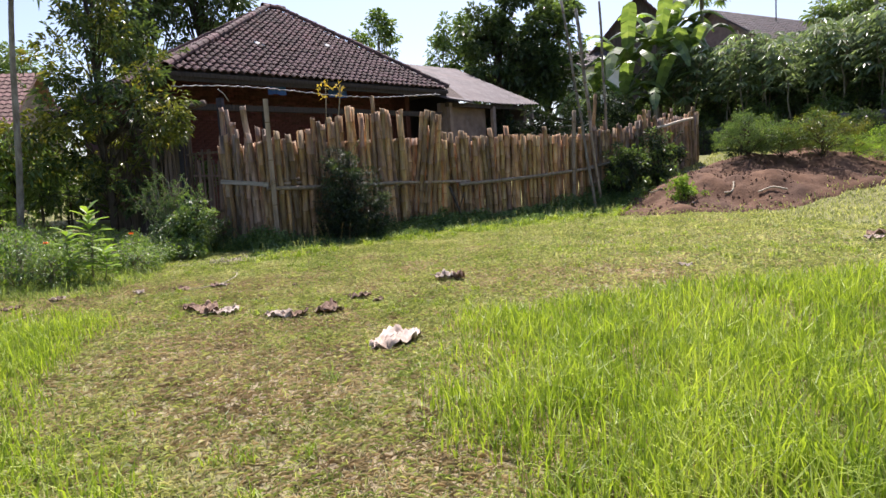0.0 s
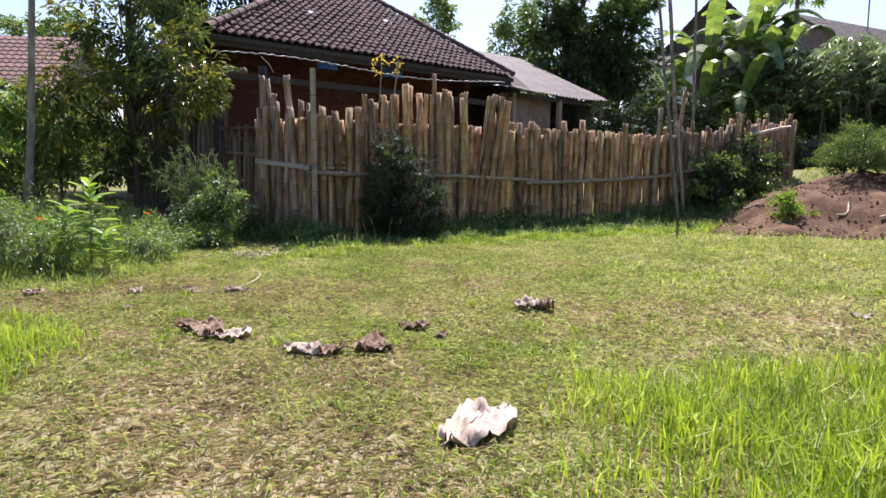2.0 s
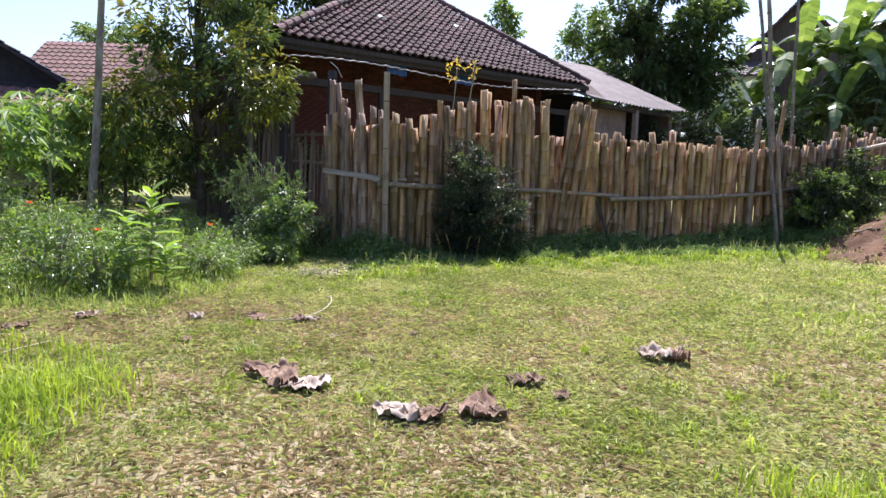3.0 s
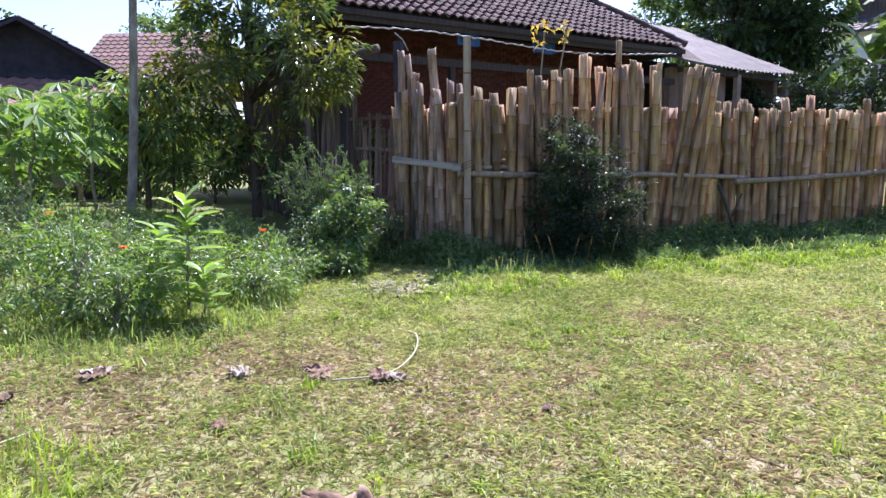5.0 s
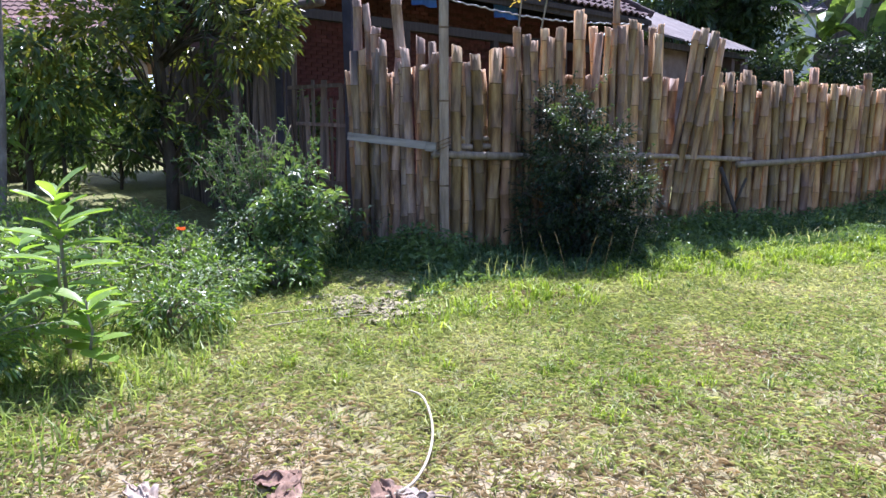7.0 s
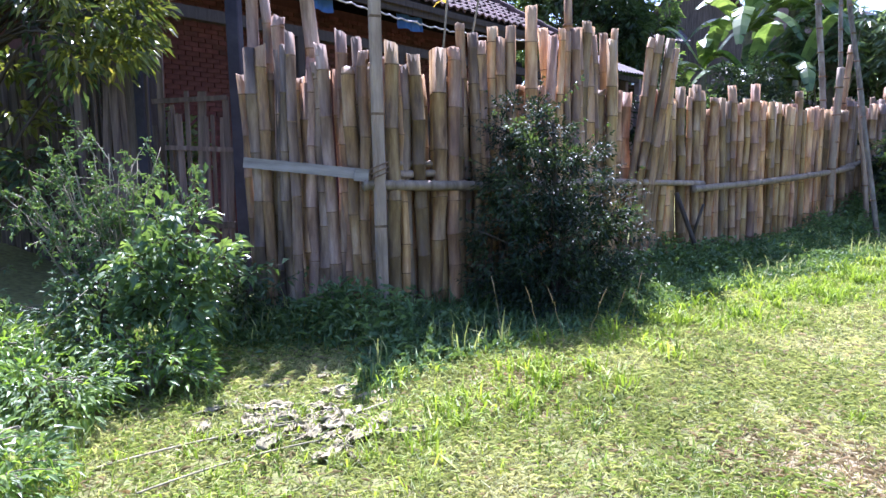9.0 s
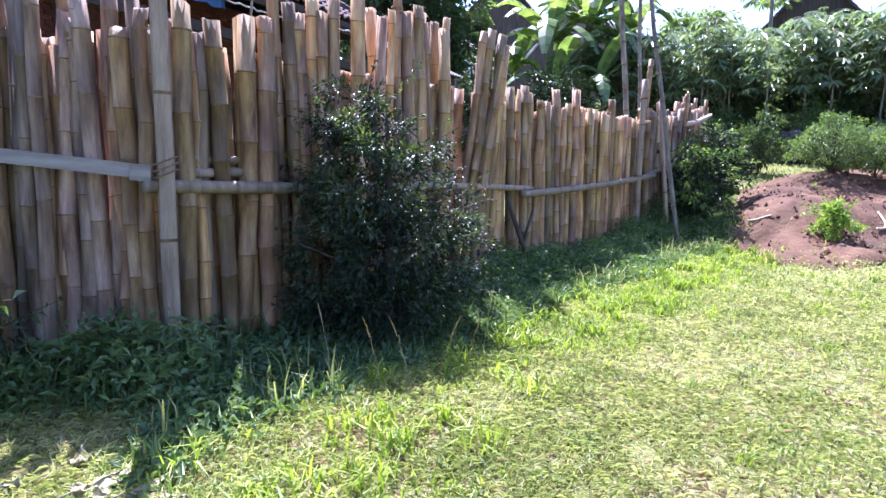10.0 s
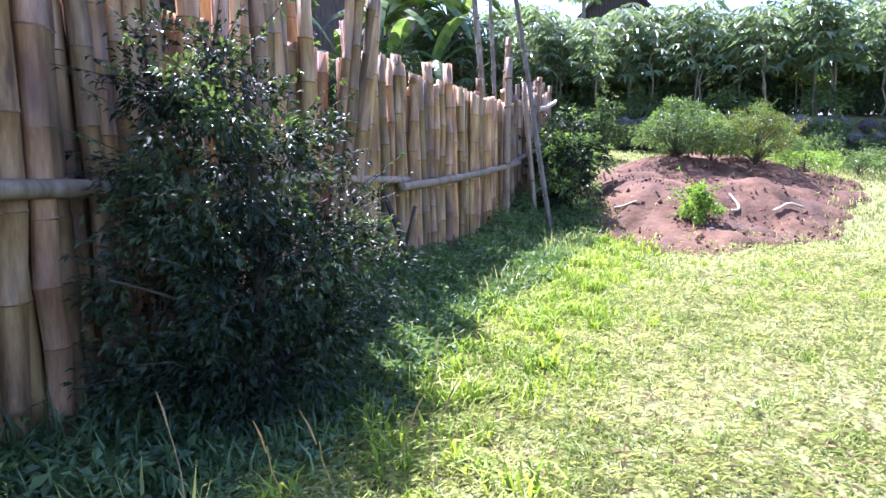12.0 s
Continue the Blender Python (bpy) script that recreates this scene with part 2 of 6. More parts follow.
def thing(name, at, label, category, group="", kind="", turn=0.0):
    e = new(name)
    e.empty_display_size = 0.2
    e.matrix_basis = pose(*at, 0, 0, turn)
    return tagged(e, label, category, group, kind)


def part(name, geo, mat, parent=None, label="", smooth=False, m=None):
    me = geo if isinstance(geo, bpy.types.Mesh) else geo.mesh(name, mat, smooth)
    ob = new(name, me)
    if parent:
        ob.parent = parent
    if m is not None:
        ob.matrix_basis = m
    return tagged(ob, label)


def box(g, c, s, rz=0.0, bevel=0.0):
    """A box with its middle at c and size s; its upright edges are cut by bevel."""
    x, y, z = (k / 2 for k in s)
    b = bevel
    ring = [(-x + b, -y), (x - b, -y), (x, -y + b), (x, y - b), (x - b, y), (-x + b, y), (-x, y - b), (-x, -y + b)] if b else [(-x, -y), (x, -y), (x, y), (-x, y)]
    k = len(ring)
    v = np.array([(px, py, -z) for px, py in ring] + [(px, py, z) for px, py in ring])
    if rz:
        ca, sa = math.cos(rz), math.sin(rz)
        v = np.column_stack((v[:, 0] * ca - v[:, 1] * sa, v[:, 0] * sa + v[:, 1] * ca, v[:, 2]))
    t = []
    for i in range(k):
        j = (i + 1) % k
        t += [(i, j, k + j), (i, k + j, k + i)]
    for i in range(1, k - 1):
        t += [(0, i + 1, i), (k, k + i, k + i + 1)]
    g.add(v + np.array(c), t)


def tube(g, path, radii, sides=7, close=True):
    p = np.asarray(path, float)
    r = np.broadcast_to(np.asarray(radii, float), (len(p),))
    d = np.gradient(p, axis=0)
    d /= np.linalg.norm(d, axis=1)[:, None] + 1e-9
    ref = np.array([1.0, 0, 0]) if abs(d[0, 0]) < 0.8 else np.array([0, 1.0, 0])
    a = np.cross(d, ref)
    a /= np.linalg.norm(a, axis=1)[:, None] + 1e-9
    b = np.cross(d, a)
    th = np.linspace(0, 2 * math.pi, sides, endpoint=False)
    v = p[:, None] + r[:, None, None] * (np.cos(th)[None, :, None] * a[:, None] + np.sin(th)[None, :, None] * b[:, None])
    t = []
    for i in range(len(p) - 1):
        for j in range(sides):
            k = (j + 1) % sides
            t += [(i * sides + j, i * sides + k, (i + 1) * sides + k), (i * sides + j, (i + 1) * sides + k, (i + 1) * sides + j)]
    v = v.reshape(-1, 3)
    if close:
        n = len(v)
        v = np.vstack((v, p[:1], p[-1:]))
        for j in range(sides):
            k = (j + 1) % sides
            t += [(n, k, j), (n + 1, n - sides + j, n - sides + k)]
    g.add(v, t)


def unit(a):
    return a / (np.linalg.norm(a, axis=-1, keepdims=True) + 1e-9)


rng = np.random.default_rng(7)


def blades(g, p, h, w, lean):
    """Grass blades with their feet at p: a broad lower half and a bent tip."""
    n = len(p)
    az = rng.uniform(0, 2 * math.pi, n)
    d = np.column_stack((np.cos(az), np.sin(az), np.zeros(n)))
    turn = az + rng.uniform(0.6, 2.5, n)
    s = np.column_stack((np.cos(turn), np.sin(turn), np.zeros(n)))
    h, w, lean = h[:, None], w[:, None], lean[:, None]
    up = np.array([0, 0, 1.0])
    mid = p + up * h * 0.55 * np.sqrt(1 - np.minimum(lean * 0.5, 0.9) ** 2) + d * h * lean * 0.25
    tip = p + up * h * np.sqrt(np.maximum(0.06, 1 - lean ** 2)) + d * h * lean
    v = np.stack((p - s * w * 0.5, p + s * w * 0.5, mid - s * w * 0.45, mid + s * w * 0.45, tip), 1).reshape(-1, 3)
    o = np.arange(n)[:, None] * 5
    t = np.stack((o + [0, 1, 2], o + [2, 1, 3], o + [2, 3, 4]), 1).reshape(-1, 3)
    g.add(v, t)


def leaves(g, p, length, width, d, fold=0.25, droop=0.2, far=False):
    """Leaves from p along d: a folded lozenge with a bent tip, four triangles each, or two where they stay far off."""
    n = len(p)
    d = unit(d)
    side = unit(np.cross(d, rng.normal(size=(n, 3)) * 0.45 + np.array([0, 0, 1.0])))
    up = np.cross(side, d)
    L, W = np.broadcast_to(length, (n,))[:, None], np.broadcast_to(width, (n,))[:, None]
    mid = p + d * L * 0.5
    tip = p + d * L - np.array([0, 0, 1.0]) * L * droop
    if far:
        v = np.stack((p, mid + side * W * 0.5 + up * W * fold, tip, mid - side * W * 0.5 + up * W * fold), 1).reshape(-1, 3)
        o = np.arange(n)[:, None] * 4
        g.add(v, np.stack((o + [0, 1, 2], o + [0, 2, 3]), 1).reshape(-1, 3))
        return
    v = np.stack((p, mid + side * W * 0.5 + up * W * fold, mid, mid - side * W * 0.5 + up * W * fold, tip), 1).reshape(-1, 3)
    o = np.arange(n)[:, None] * 5
    t = np.stack((o + [0, 1, 2], o + [0, 2, 3], o + [1, 4, 2], o + [2, 4, 3]), 1).reshape(-1, 3)
    g.add(v, t)


def sphere_dirs(n):
    return unit(rng.normal(size=(n, 3)))


# ---- ground ----
FENCE = [(-3.38, 13.13), (0.55, 15.73), (4.3, 18.0), (5.4, 18.75), (8.8, 21.4)]


def ramp01(x):
    x = np.clip(x, 0, 1)
    return x * x * (3 - 2 * x)


def height(x, y):
    x, y = np.asarray(x, float), np.asarray(y, float)
    s = np.clip(0.5 * x + 0.86 * y - 16, 0, 8)
    z = 0.008 * np.clip(y, 0, 16) + 0.17 * s * ramp01(s / 1.5)
    z = z + 0.45 * ramp01((-6.2 - x) / 2.5) * ramp01((y - 7) / 4)
    z = z + 0.018 * np.sin(1.7 * x + 0.6 * y) * np.cos(1.3 * y - 0.4 * x) + 0.012 * np.sin(4.1 * x) * np.cos(3.7 * y)
    return z


def terrace_side(x, y):
    """Metres behind the stone terrace's line; negative in front of it."""
    return ((x - 11.4) * 7.6 + (y - 24.0) * 4.6) / math.hypot(7.6, 4.6)


def ground_z(x, y):
    return height(x, y) + 1.0 * ramp01((terrace_side(np.asarray(x, float), np.asarray(y, float)) - 0.15) / 0.3)


def axis(lo, hi, step, far):
    inner = np.arange(lo, hi + step / 2, step)
    out = np.array([1, 3, 7, 15, 35, 80, 200, 600, far], float)
    return np.concatenate((lo - out[::-1], inner, hi + out))


gx, gy = axis(-14, 24, 0.22, 1500), axis(-5, 34, 0.22, 1500)
X, Y = np.meshgrid(gx, gy)
Z = ground_z(X, Y)
nx, ny = len(gx), len(gy)
idx = (np.arange(ny - 1)[:, None] * nx + np.arange(nx - 1)[None, :]).ravel()
g = Geo().add(np.column_stack((X.ravel(), Y.ravel(), Z.ravel())), np.concatenate((np.column_stack((idx, idx + 1, idx + nx + 1)), np.column_stack((idx, idx + nx + 1, idx + nx)))))
ground = part("ground", g, GROUND, smooth=True)
DRY = [(-1.3, 4.5, 1.0), (-1.2, 3.9, 0.8), (-0.3, 2.9, 0.7), (-2.0, 5.4, 1.0), (-0.9, 7.8, 0.7), (-2.35, 8.2, 0.9), (-0.5, 9.1, 0.7), (-4.0, 8.4, 0.8), (-3.7, 8.7, 0.6), (-2.3, 8.3, 0.9), (0.6, 7.6, 0.8), (2.2, 7.4, 1.0), (-2.4, 11.7, 0.4), (-1.3, 5.9, 0.7), (1.3, 8.0, 0.6), (0.0, 1.9, 0.5), (-3.2, 6.4, 0.5), (-4.8, 7.7, 0.8), (-1.2, 10.2, 0.4), (-4.4, 7.4, 0.6), (-5.6, 7.6, 0.6), (0.6, 10.6, 0.4), (-9.0, 12.7, 0.9), (-10.0, 12.4, 0.8), (-8.3, 12.6, 0.5)]


def dryness(x, y):
    d = np.zeros_like(x)
    wob = 1 + 0.35 * np.sin(3.1 * x + 1.7 * y) * np.cos(2.6 * y - x) + 0.25 * np.sin(7.3 * x - 5.1 * y)
    for cx, cy, rr_ in DRY:
        d = np.maximum(d, np.exp(-((x - cx) ** 2 + (y - cy) ** 2) / (rr_ * rr_) * wob))
    return d


worn = ground.data.attributes.new("worn", "FLOAT", "POINT")
worn.data.foreach_set("value", dryness(X.ravel(), Y.ravel()).astype(np.float32))
n_, l_ = GROUND.node_tree.nodes, GROUND.node_tree.links
at_ = n_.new("ShaderNodeAttribute")
at_.attribute_name = "worn"
tx_ = n_.new("ShaderNodeTexNoise")
tx_.inputs["Scale"].default_value, tx_.inputs["Detail"].default_value = 14, 8
rp_ = n_.new("ShaderNodeValToRGB")
rp_.color_ramp.elements[0].position, rp_.color_ramp.elements[1].position = 0.35, 0.66
rp_.color_ramp.elements[0].color, rp_.color_ramp.elements[1].color = (0.21, 0.157, 0.105, 1), (0.44, 0.355, 0.245, 1)
l_.new(tx_.outputs["Fac"], rp_.inputs["Fac"])
mx_n = n_.new("ShaderNodeMix")
mx_n.data_type = "RGBA"
old_ = n_["Principled BSDF"].inputs["Base Color"].links[0].from_socket
sc_ = n_.new("ShaderNodeMath")
sc_.operation = "MULTIPLY"
sc_.inputs[1].default_value = 0.75
l_.new(at_.outputs["Fac"], sc_.inputs[0])
l_.new(sc_.outputs[0], mx_n.inputs[0])
l_.new(old_, mx_n.inputs[6])
l_.new(rp_.outputs["Color"], mx_n.inputs[7])
l_.new(mx_n.outputs[2], n_["Principled BSDF"].inputs["Base Color"])
tagged(ground, "trodden turf ground with bare straw-coloured earth patches", "ground", kind="structure")

# ---- mound of red soil ----


def mound_z(x, y):
    a = np.array([0.94, 0.34])
    cx, cy = 8.7, 17.0
    u = (x - cx) * a[0] + (y - cy) * a[1]
    v = -(x - cx) * a[1] + (y - cy) * a[0]
    ang = np.arctan2(v / 2.5, u / 4.4)
    rad = np.hypot(u / 4.4, v / 2.5) * (1 + 0.07 * np.sin(3 * ang + 1) + 0.05 * np.sin(7 * ang) + 0.03 * np.sin(17 * ang + 2) + 0.02 * np.sin(31 * ang))
    top = 0.36 * ramp01((1.0 - rad) / 0.65) + 0.05 + 0.12 * ramp01((v + 0.6) / 1.5) * ramp01((1 - rad) / 0.4)
    top = top + 0.10 * np.sin(2.3 * x + 1.1 * y) * np.cos(1.9 * y - x) * ramp01((1 - rad) * 3)
    return ground_z(x, y) + np.where(rad < 1.06, top - 0.25 * ramp01((rad - 0.95) / 0.11), -0.3), rad


mx_, my_ = np.meshgrid(np.arange(3.6, 14.0, 0.09), np.arange(13.0, 21.5, 0.09))
mz, mr = mound_z(mx_, my_)
rough = np.array([noise.fractal(Vector((a * 2.2, b * 2.2, 0.3)), 0.7, 2.1, 5) for a, b in zip(mx_.ravel(), my_.ravel())]).reshape(mx_.shape)
mz = mz + 0.085 * rough * (mr < 1.03)
n1, n0 = mx_.shape
idx = (np.arange(n1 - 1)[:, None] * n0 + np.arange(n0 - 1)[None, :]).ravel()
keep = (mr.ravel()[idx] < 1.1) & (mr.ravel()[idx + n0 + 1] < 1.1)
idx = idx[keep]
g = Geo().add(np.column_stack((mx_.ravel(), my_.ravel(), mz.ravel())), np.concatenate((np.column_stack((idx, idx + 1, idx + n0 + 1)), np.column_stack((idx, idx + n0 + 1, idx + n0)))))
tagged(part("soil_mound", g, SOIL, smooth=True), "heap of bare crumbly reddish-brown soil on the turf", "soil mound", kind="structure")
g = Geo()
px, py = rng.uniform(4, 13.5, 5200), rng.uniform(13.6, 21, 5200)
pz, pr = mound_z(px, py)
for x, y, z in zip(px[pr < 1.08], py[pr < 1.08], pz[pr < 1.08]):
    s = 0.009 + 0.04 * rng.random() ** 4
    v = np.array([(1, 0, 0), (-1, 0, 0), (0, 1, 0), (0, -1, 0), (0, 0, 1), (0, 0, -1)]) * s * rng.uniform(0.6, 1.2, (6, 3)) + np.array((x, y, z + s * 0.3))
    g.add(v, [(0, 2, 4), (2, 1, 4), (1, 3, 4), (3, 0, 4), (2, 0, 5), (1, 2, 5), (3, 1, 5), (0, 3, 5)])
tagged(part("soil_clods", g, CLOD), "small crumbs and clods of reddish soil", "soil clods", kind="stuff")


def surface(x, y):
    z, r = mound_z(np.asarray(x, float), np.asarray(y, float))
    return np.where(r < 1.0, np.maximum(z, ground_z(x, y)), ground_z(x, y))


# ---- bamboo fences ----


def culm_geo(h, r, bend, node_gap, phase):
    """One split culm: a kink and a swollen ring at each node, broader than deep, with a slanting hollow top."""
    g = Geo()
    k_ = random.Random(int(1000 * h + 7000 * phase + 190000 * bend))
    zs, rs = [0.0], [r]
    z = phase
    kinks = [(0.0, 0.0, 0.0)]
    while z < h - 0.06:
        zs += [z - 0.008, z, z + 0.008]
        swell = k_.uniform(1.02, 1.10)
        rs += [r * 0.97, r * swell, r * k_.uniform(0.94, 1.0)]
        kinks.append((z, k_.gauss(0, 0.007), k_.gauss(0, 0.005)))
        z += node_gap * k_.uniform(0.75, 1.3)
    zs.append(h)
    rs.append(r * 0.95)
    kinks.append((h, k_.gauss(0, 0.01), k_.gauss(0, 0.005)))
    zs, rs = np.array(zs), np.array(rs)
    kz, kx, ky = zip(*kinks)
    path = np.column_stack((bend * np.sin(zs / h * math.pi) + np.interp(zs, kz, kx), 0.4 * bend * np.sin(zs / h * 2.3) + np.interp(zs, kz, ky), zs))
    path = np.vstack((path, path[-1:], path[-1:] - [0, 0, 0.1]))
    rs = np.concatenate((rs, [r * 0.78, r * 0.78]))
    th = np.linspace(0, 2 * math.pi, 8, endpoint=False)
    flat = k_.uniform(0.62, 0.95)
    ring = np.column_stack((np.cos(th), flat * np.sin(th), 0 * th))
    v = path[:, None] + rs[:, None, None] * ring[None]
    slant = k_.uniform(-0.25, 0.25)
    v[-3:-1, :, 2] += slant * (v[-3:-1, :, 0] - path[-1, 0]) + [k_.uniform(-0.012, 0.012) for _ in range(8)]
    v = v.reshape(-1, 3)
    t = []
    for i in range(len(path) - 1):
        for j in range(8):
            k = (j + 1) % 8
            t += [(i * 8 + j, i * 8 + k, (i + 1) * 8 + k), (i * 8 + j, (i + 1) * 8 + k, (i + 1) * 8 + j)]
    last = (len(path) - 1) * 8
    for j in range(1, 7):
        t.append((last, last + j, last + j + 1))
    g.rings = np.repeat(np.isin(np.arange(len(path) - 1) % 3, (1,)) & (np.arange(len(path) - 1) < len(path) - 4), 16)
    return g.add(v, t)


def culm_mesh(*a):
    g = culm_geo(*a)
    me = g.mesh("culm", BAMBOO, True)
    me.materials.append(NODE)
    idx_ = np.zeros(len(me.polygons), np.int32)
    idx_[: len(g.rings)] = g.rings
    me.polygons.foreach_set("material_index", idx_)
    return me


CULMS = {}
for hb in (0.9, 1.3, 1.7, 2.1, 2.3, 2.5, 2.7, 2.9, 3.1):
    CULMS[hb] = [culm_mesh(hb, 0.055, b, 0.30 + 0.06 * (k % 4), 0.06 + 0.047 * k) for k, b in enumerate((0.016, -0.014, 0.008, -0.022, 0.012, -0.009, 0.024))]


def culm(parent, x, y, z0, h, r, lean, out, k, mat=None):
    hb = min(CULMS, key=lambda a: abs(a - h))
    me = CULMS[hb][(k * 5 + int(x * 31)) % 7]
    o = part("culm", me, None, parent)
    o.matrix_basis = Matrix.Translation((x, y, z0)) @ Euler((radians(out), radians(lean), radians(0))).to_matrix().to_4x4() @ Matrix.Rotation(radians(32 + (k % 2) * 180 + (k * 17) % 40 - 20), 4, "Z") @ Matrix.Diagonal((r / 0.055, r / 0.055, h / hb, 1))
    if mat:
        o.material_slots[0].link = "OBJECT"
        o.material_slots[0].material = mat
    return o


def along(points, s):
    for a, b in zip(points, points[1:]):
        d = math.dist(a, b)
        if s <= d or b == points[-1]:
            f = s / d
            return a[0] + (b[0] - a[0]) * f, a[1] + (b[1] - a[1]) * f, math.atan2(b[1] - a[1], b[0] - a[0])
        s -= d


def top_at(profile, s):
    xs, zs = zip(*profile)
    return float(np.interp(s, xs, zs))


def fence(points, length, profile, label, gap, seed, lean_zone=None, group="bamboo fence runs", skip=(), flip=1, weights=(6, 0.8, 3.2), tidy=99.0):
    r = random.Random(seed)
    x0, y0, _ = along(points, 0)
    base = thing("bamboo_fence", (x0, y0, float(ground_z(x0, y0))), label, "fence", group)
    s, k = 0.08, seed
    while s < length:
        rad = r.choice((0.048, 0.056, 0.063, 0.07)) * r.uniform(0.9, 1.1)
        if any(a < s < b for a, b in skip):
            s += 0.05
            continue
        x, y, a = along(points, s)
        even = s > tidy
        top = top_at(profile, s) + (r.uniform(-0.035, 0.035) if even else r.uniform(-0.11, 0.08)) + (0.22 if r.random() < 0.06 else 0)
        z0 = float(ground_z(x, y)) - 0.12
        off = r.uniform(-0.03, 0.03) + (0.07 if k % 3 == 0 else 0)
        off *= flip
        lean = r.gauss(0, 0.7 if even else 1.4)
        if lean_zone and lean_zone[0] < s < lean_zone[1]:
            lean += 7
        culm(base, x - math.sin(a) * off - x0, y + math.cos(a) * off - y0, z0 - base.location.z, (top - z0), rad, lean, r.gauss(0, 0.8), k, r.choices((None, BAMBOO_OLD_SHADED, BAMBOO_GOLD), (5, 0.4, 6) if even else weights)[0])
        if (k % 2 or s < 3.4) and top - z0 > 1.2:
            culm(base, x - math.sin(a) * 0.11 * flip + math.cos(a) * rad - x0, y + math.cos(a) * 0.11 * flip + math.sin(a) * rad - y0, z0 - base.location.z, min(top - z0 - 0.15, 2.25), rad * 1.05, r.gauss(0, 1), 0, k + 3)
        s += 2 * rad * (r.uniform(0.74, 0.86) if even else r.uniform(0.76, 0.96)) + (gap if r.random() < 0.05 and not even else 0)
        k += 1
    return base


def rail(parent, a, b, r, mat, sag=0.0, name="rail", label=""):
    p0 = Vector(parent.location)
    n = 9
    pts = [(a[0] + (b[0] - a[0]) * i / n - p0.x, a[1] + (b[1] - a[1]) * i / n - p0.y, a[2] + (b[2] - a[2]) * i / n - p0.z + sag * math.sin(math.pi * i / n)) for i in range(n + 1)]
    g = Geo()
    dense, rads = [], []
    for i in range(len(pts) - 1):
        A, B = np.array(pts[i]), np.array(pts[i + 1])
        for f, q in ((0, 1.14), (0.05, 0.97), (0.95, 0.97)):
            dense.append(A + (B - A) * f)
            rads.append(r * q)
    dense.append(np.array(pts[-1]))
    rads.append(r)
    tube(g, dense, rads, 8)
    return part(name, g, mat, parent, label, True)


MAIN_TOP = [(0, 2.4), (0.5, 2.4), (0.85, 2.42), (1.0, 2.66), (1.8, 2.74), (2.3, 2.9), (2.7, 2.92), (3.3, 2.86), (3.8, 2.76), (4.05, 2.5), (4.2, 2.25), (4.6, 2.36), (4.9, 2.38), (5.1, 2.24), (6.5, 2.27), (7.5, 2.24), (8.6, 2.2), (9.2, 2.3)]
main = fence(FENCE, 9.15, MAIN_TOP, "tall fence of upright split and round weathered bamboo culms", 0.03, 3, (3.3, 3.9), tidy=4.9)
# Shade on the far and return runs is put in with mostly grey culms.
far_run = fence(FENCE[2:], 5.4, [(0, 2.35), (1.5, 2.4), (2.5, 2.7), (4.2, 2.7), (5.4, 2.9)], "shaded run of short bamboo culms with loose poles", 0.05, 11, weights=(3, 6, 0))
side = fence([(-3.46, 13.15), (-4.42, 13.32)], 0.98, [(0, 2.36), (0.45, 2.38), (0.6, 2.5), (0.98, 2.42)], "return run of thick grey-brown bamboo culms, darkened for shade", 0.0, 23, flip=-1, weights=(2, 8, 0))
for k, (x, y) in enumerate([(-3.43, 13.22), (-3.36, 13.26), (-3.30, 13.22), (-3.47, 13.17)]):
    culm(side, x + 3.46, y - 13.15, -0.1, 2.25 + 0.04 * k, 0.052, 0.5, 0, k + 60)
# second layer of taller culms behind the return run
for k, (x, y, h, rr, ln) in enumerate([(-3.86, 13.36, 3.0, 0.062, -1.0), (-4.24, 13.42, 3.0, 0.052, -2.5), (-4.16, 13.42, 2.95, 0.045, -2.0), (-4.10, 13.36, 2.68, 0.058, -1), (-3.50, 13.30, 2.5, 0.05, 0)]):
    culm(side, x + 3.46, y - 13.15, -0.1, h, rr, ln, 0, k + 40, BAMBOO_OLD_SHADED)


rail(main, (-3.46, 12.97, 1.31), (-0.85, 14.70, 1.25), 0.045, BAMBOO_GREY, -0.02, label="greyish horizontal bamboo rail")
rail(main, (-1.1, 14.55, 1.26), (0.75, 15.77, 1.17), 0.036, BAMBOO_GREY, label="greyish horizontal bamboo rail")
rail(main, (0.5, 15.52, 1.11), (4.35, 17.88, 1.30), 0.045, BAMBOO_GREY, -0.03, label="greyish horizontal bamboo rail")
rail(far_run, (4.1, 17.80, 1.30), (5.6, 18.80, 1.50), 0.045, BAMBOO_GREY, label="greyish horizontal bamboo rail")
# silvered board along the return run
g = Geo()
box(g, (0, 0, 0), (0.98, 0.03, 0.085), 0, 0.006)
b_ = part("board", g, GREY_WOOD, side, "silvered flat timber board")
b_.matrix_basis = Matrix.Translation((-0.52, -0.03, 1.335)) @ Euler((0, radians(6.5), radians(-11))).to_matrix().to_4x4()
g = Geo()
box(g, (0, 0, 0), (0.12, 0.035, 0.10), 0, 0.006)
b_ = part("board", g, GREY_WOOD, side, "short silvered board stub")
b_.matrix_basis = Matrix.Translation((-0.02, -0.16, 1.27)) @ Euler((0, radians(6), radians(-11))).to_matrix().to_4x4()


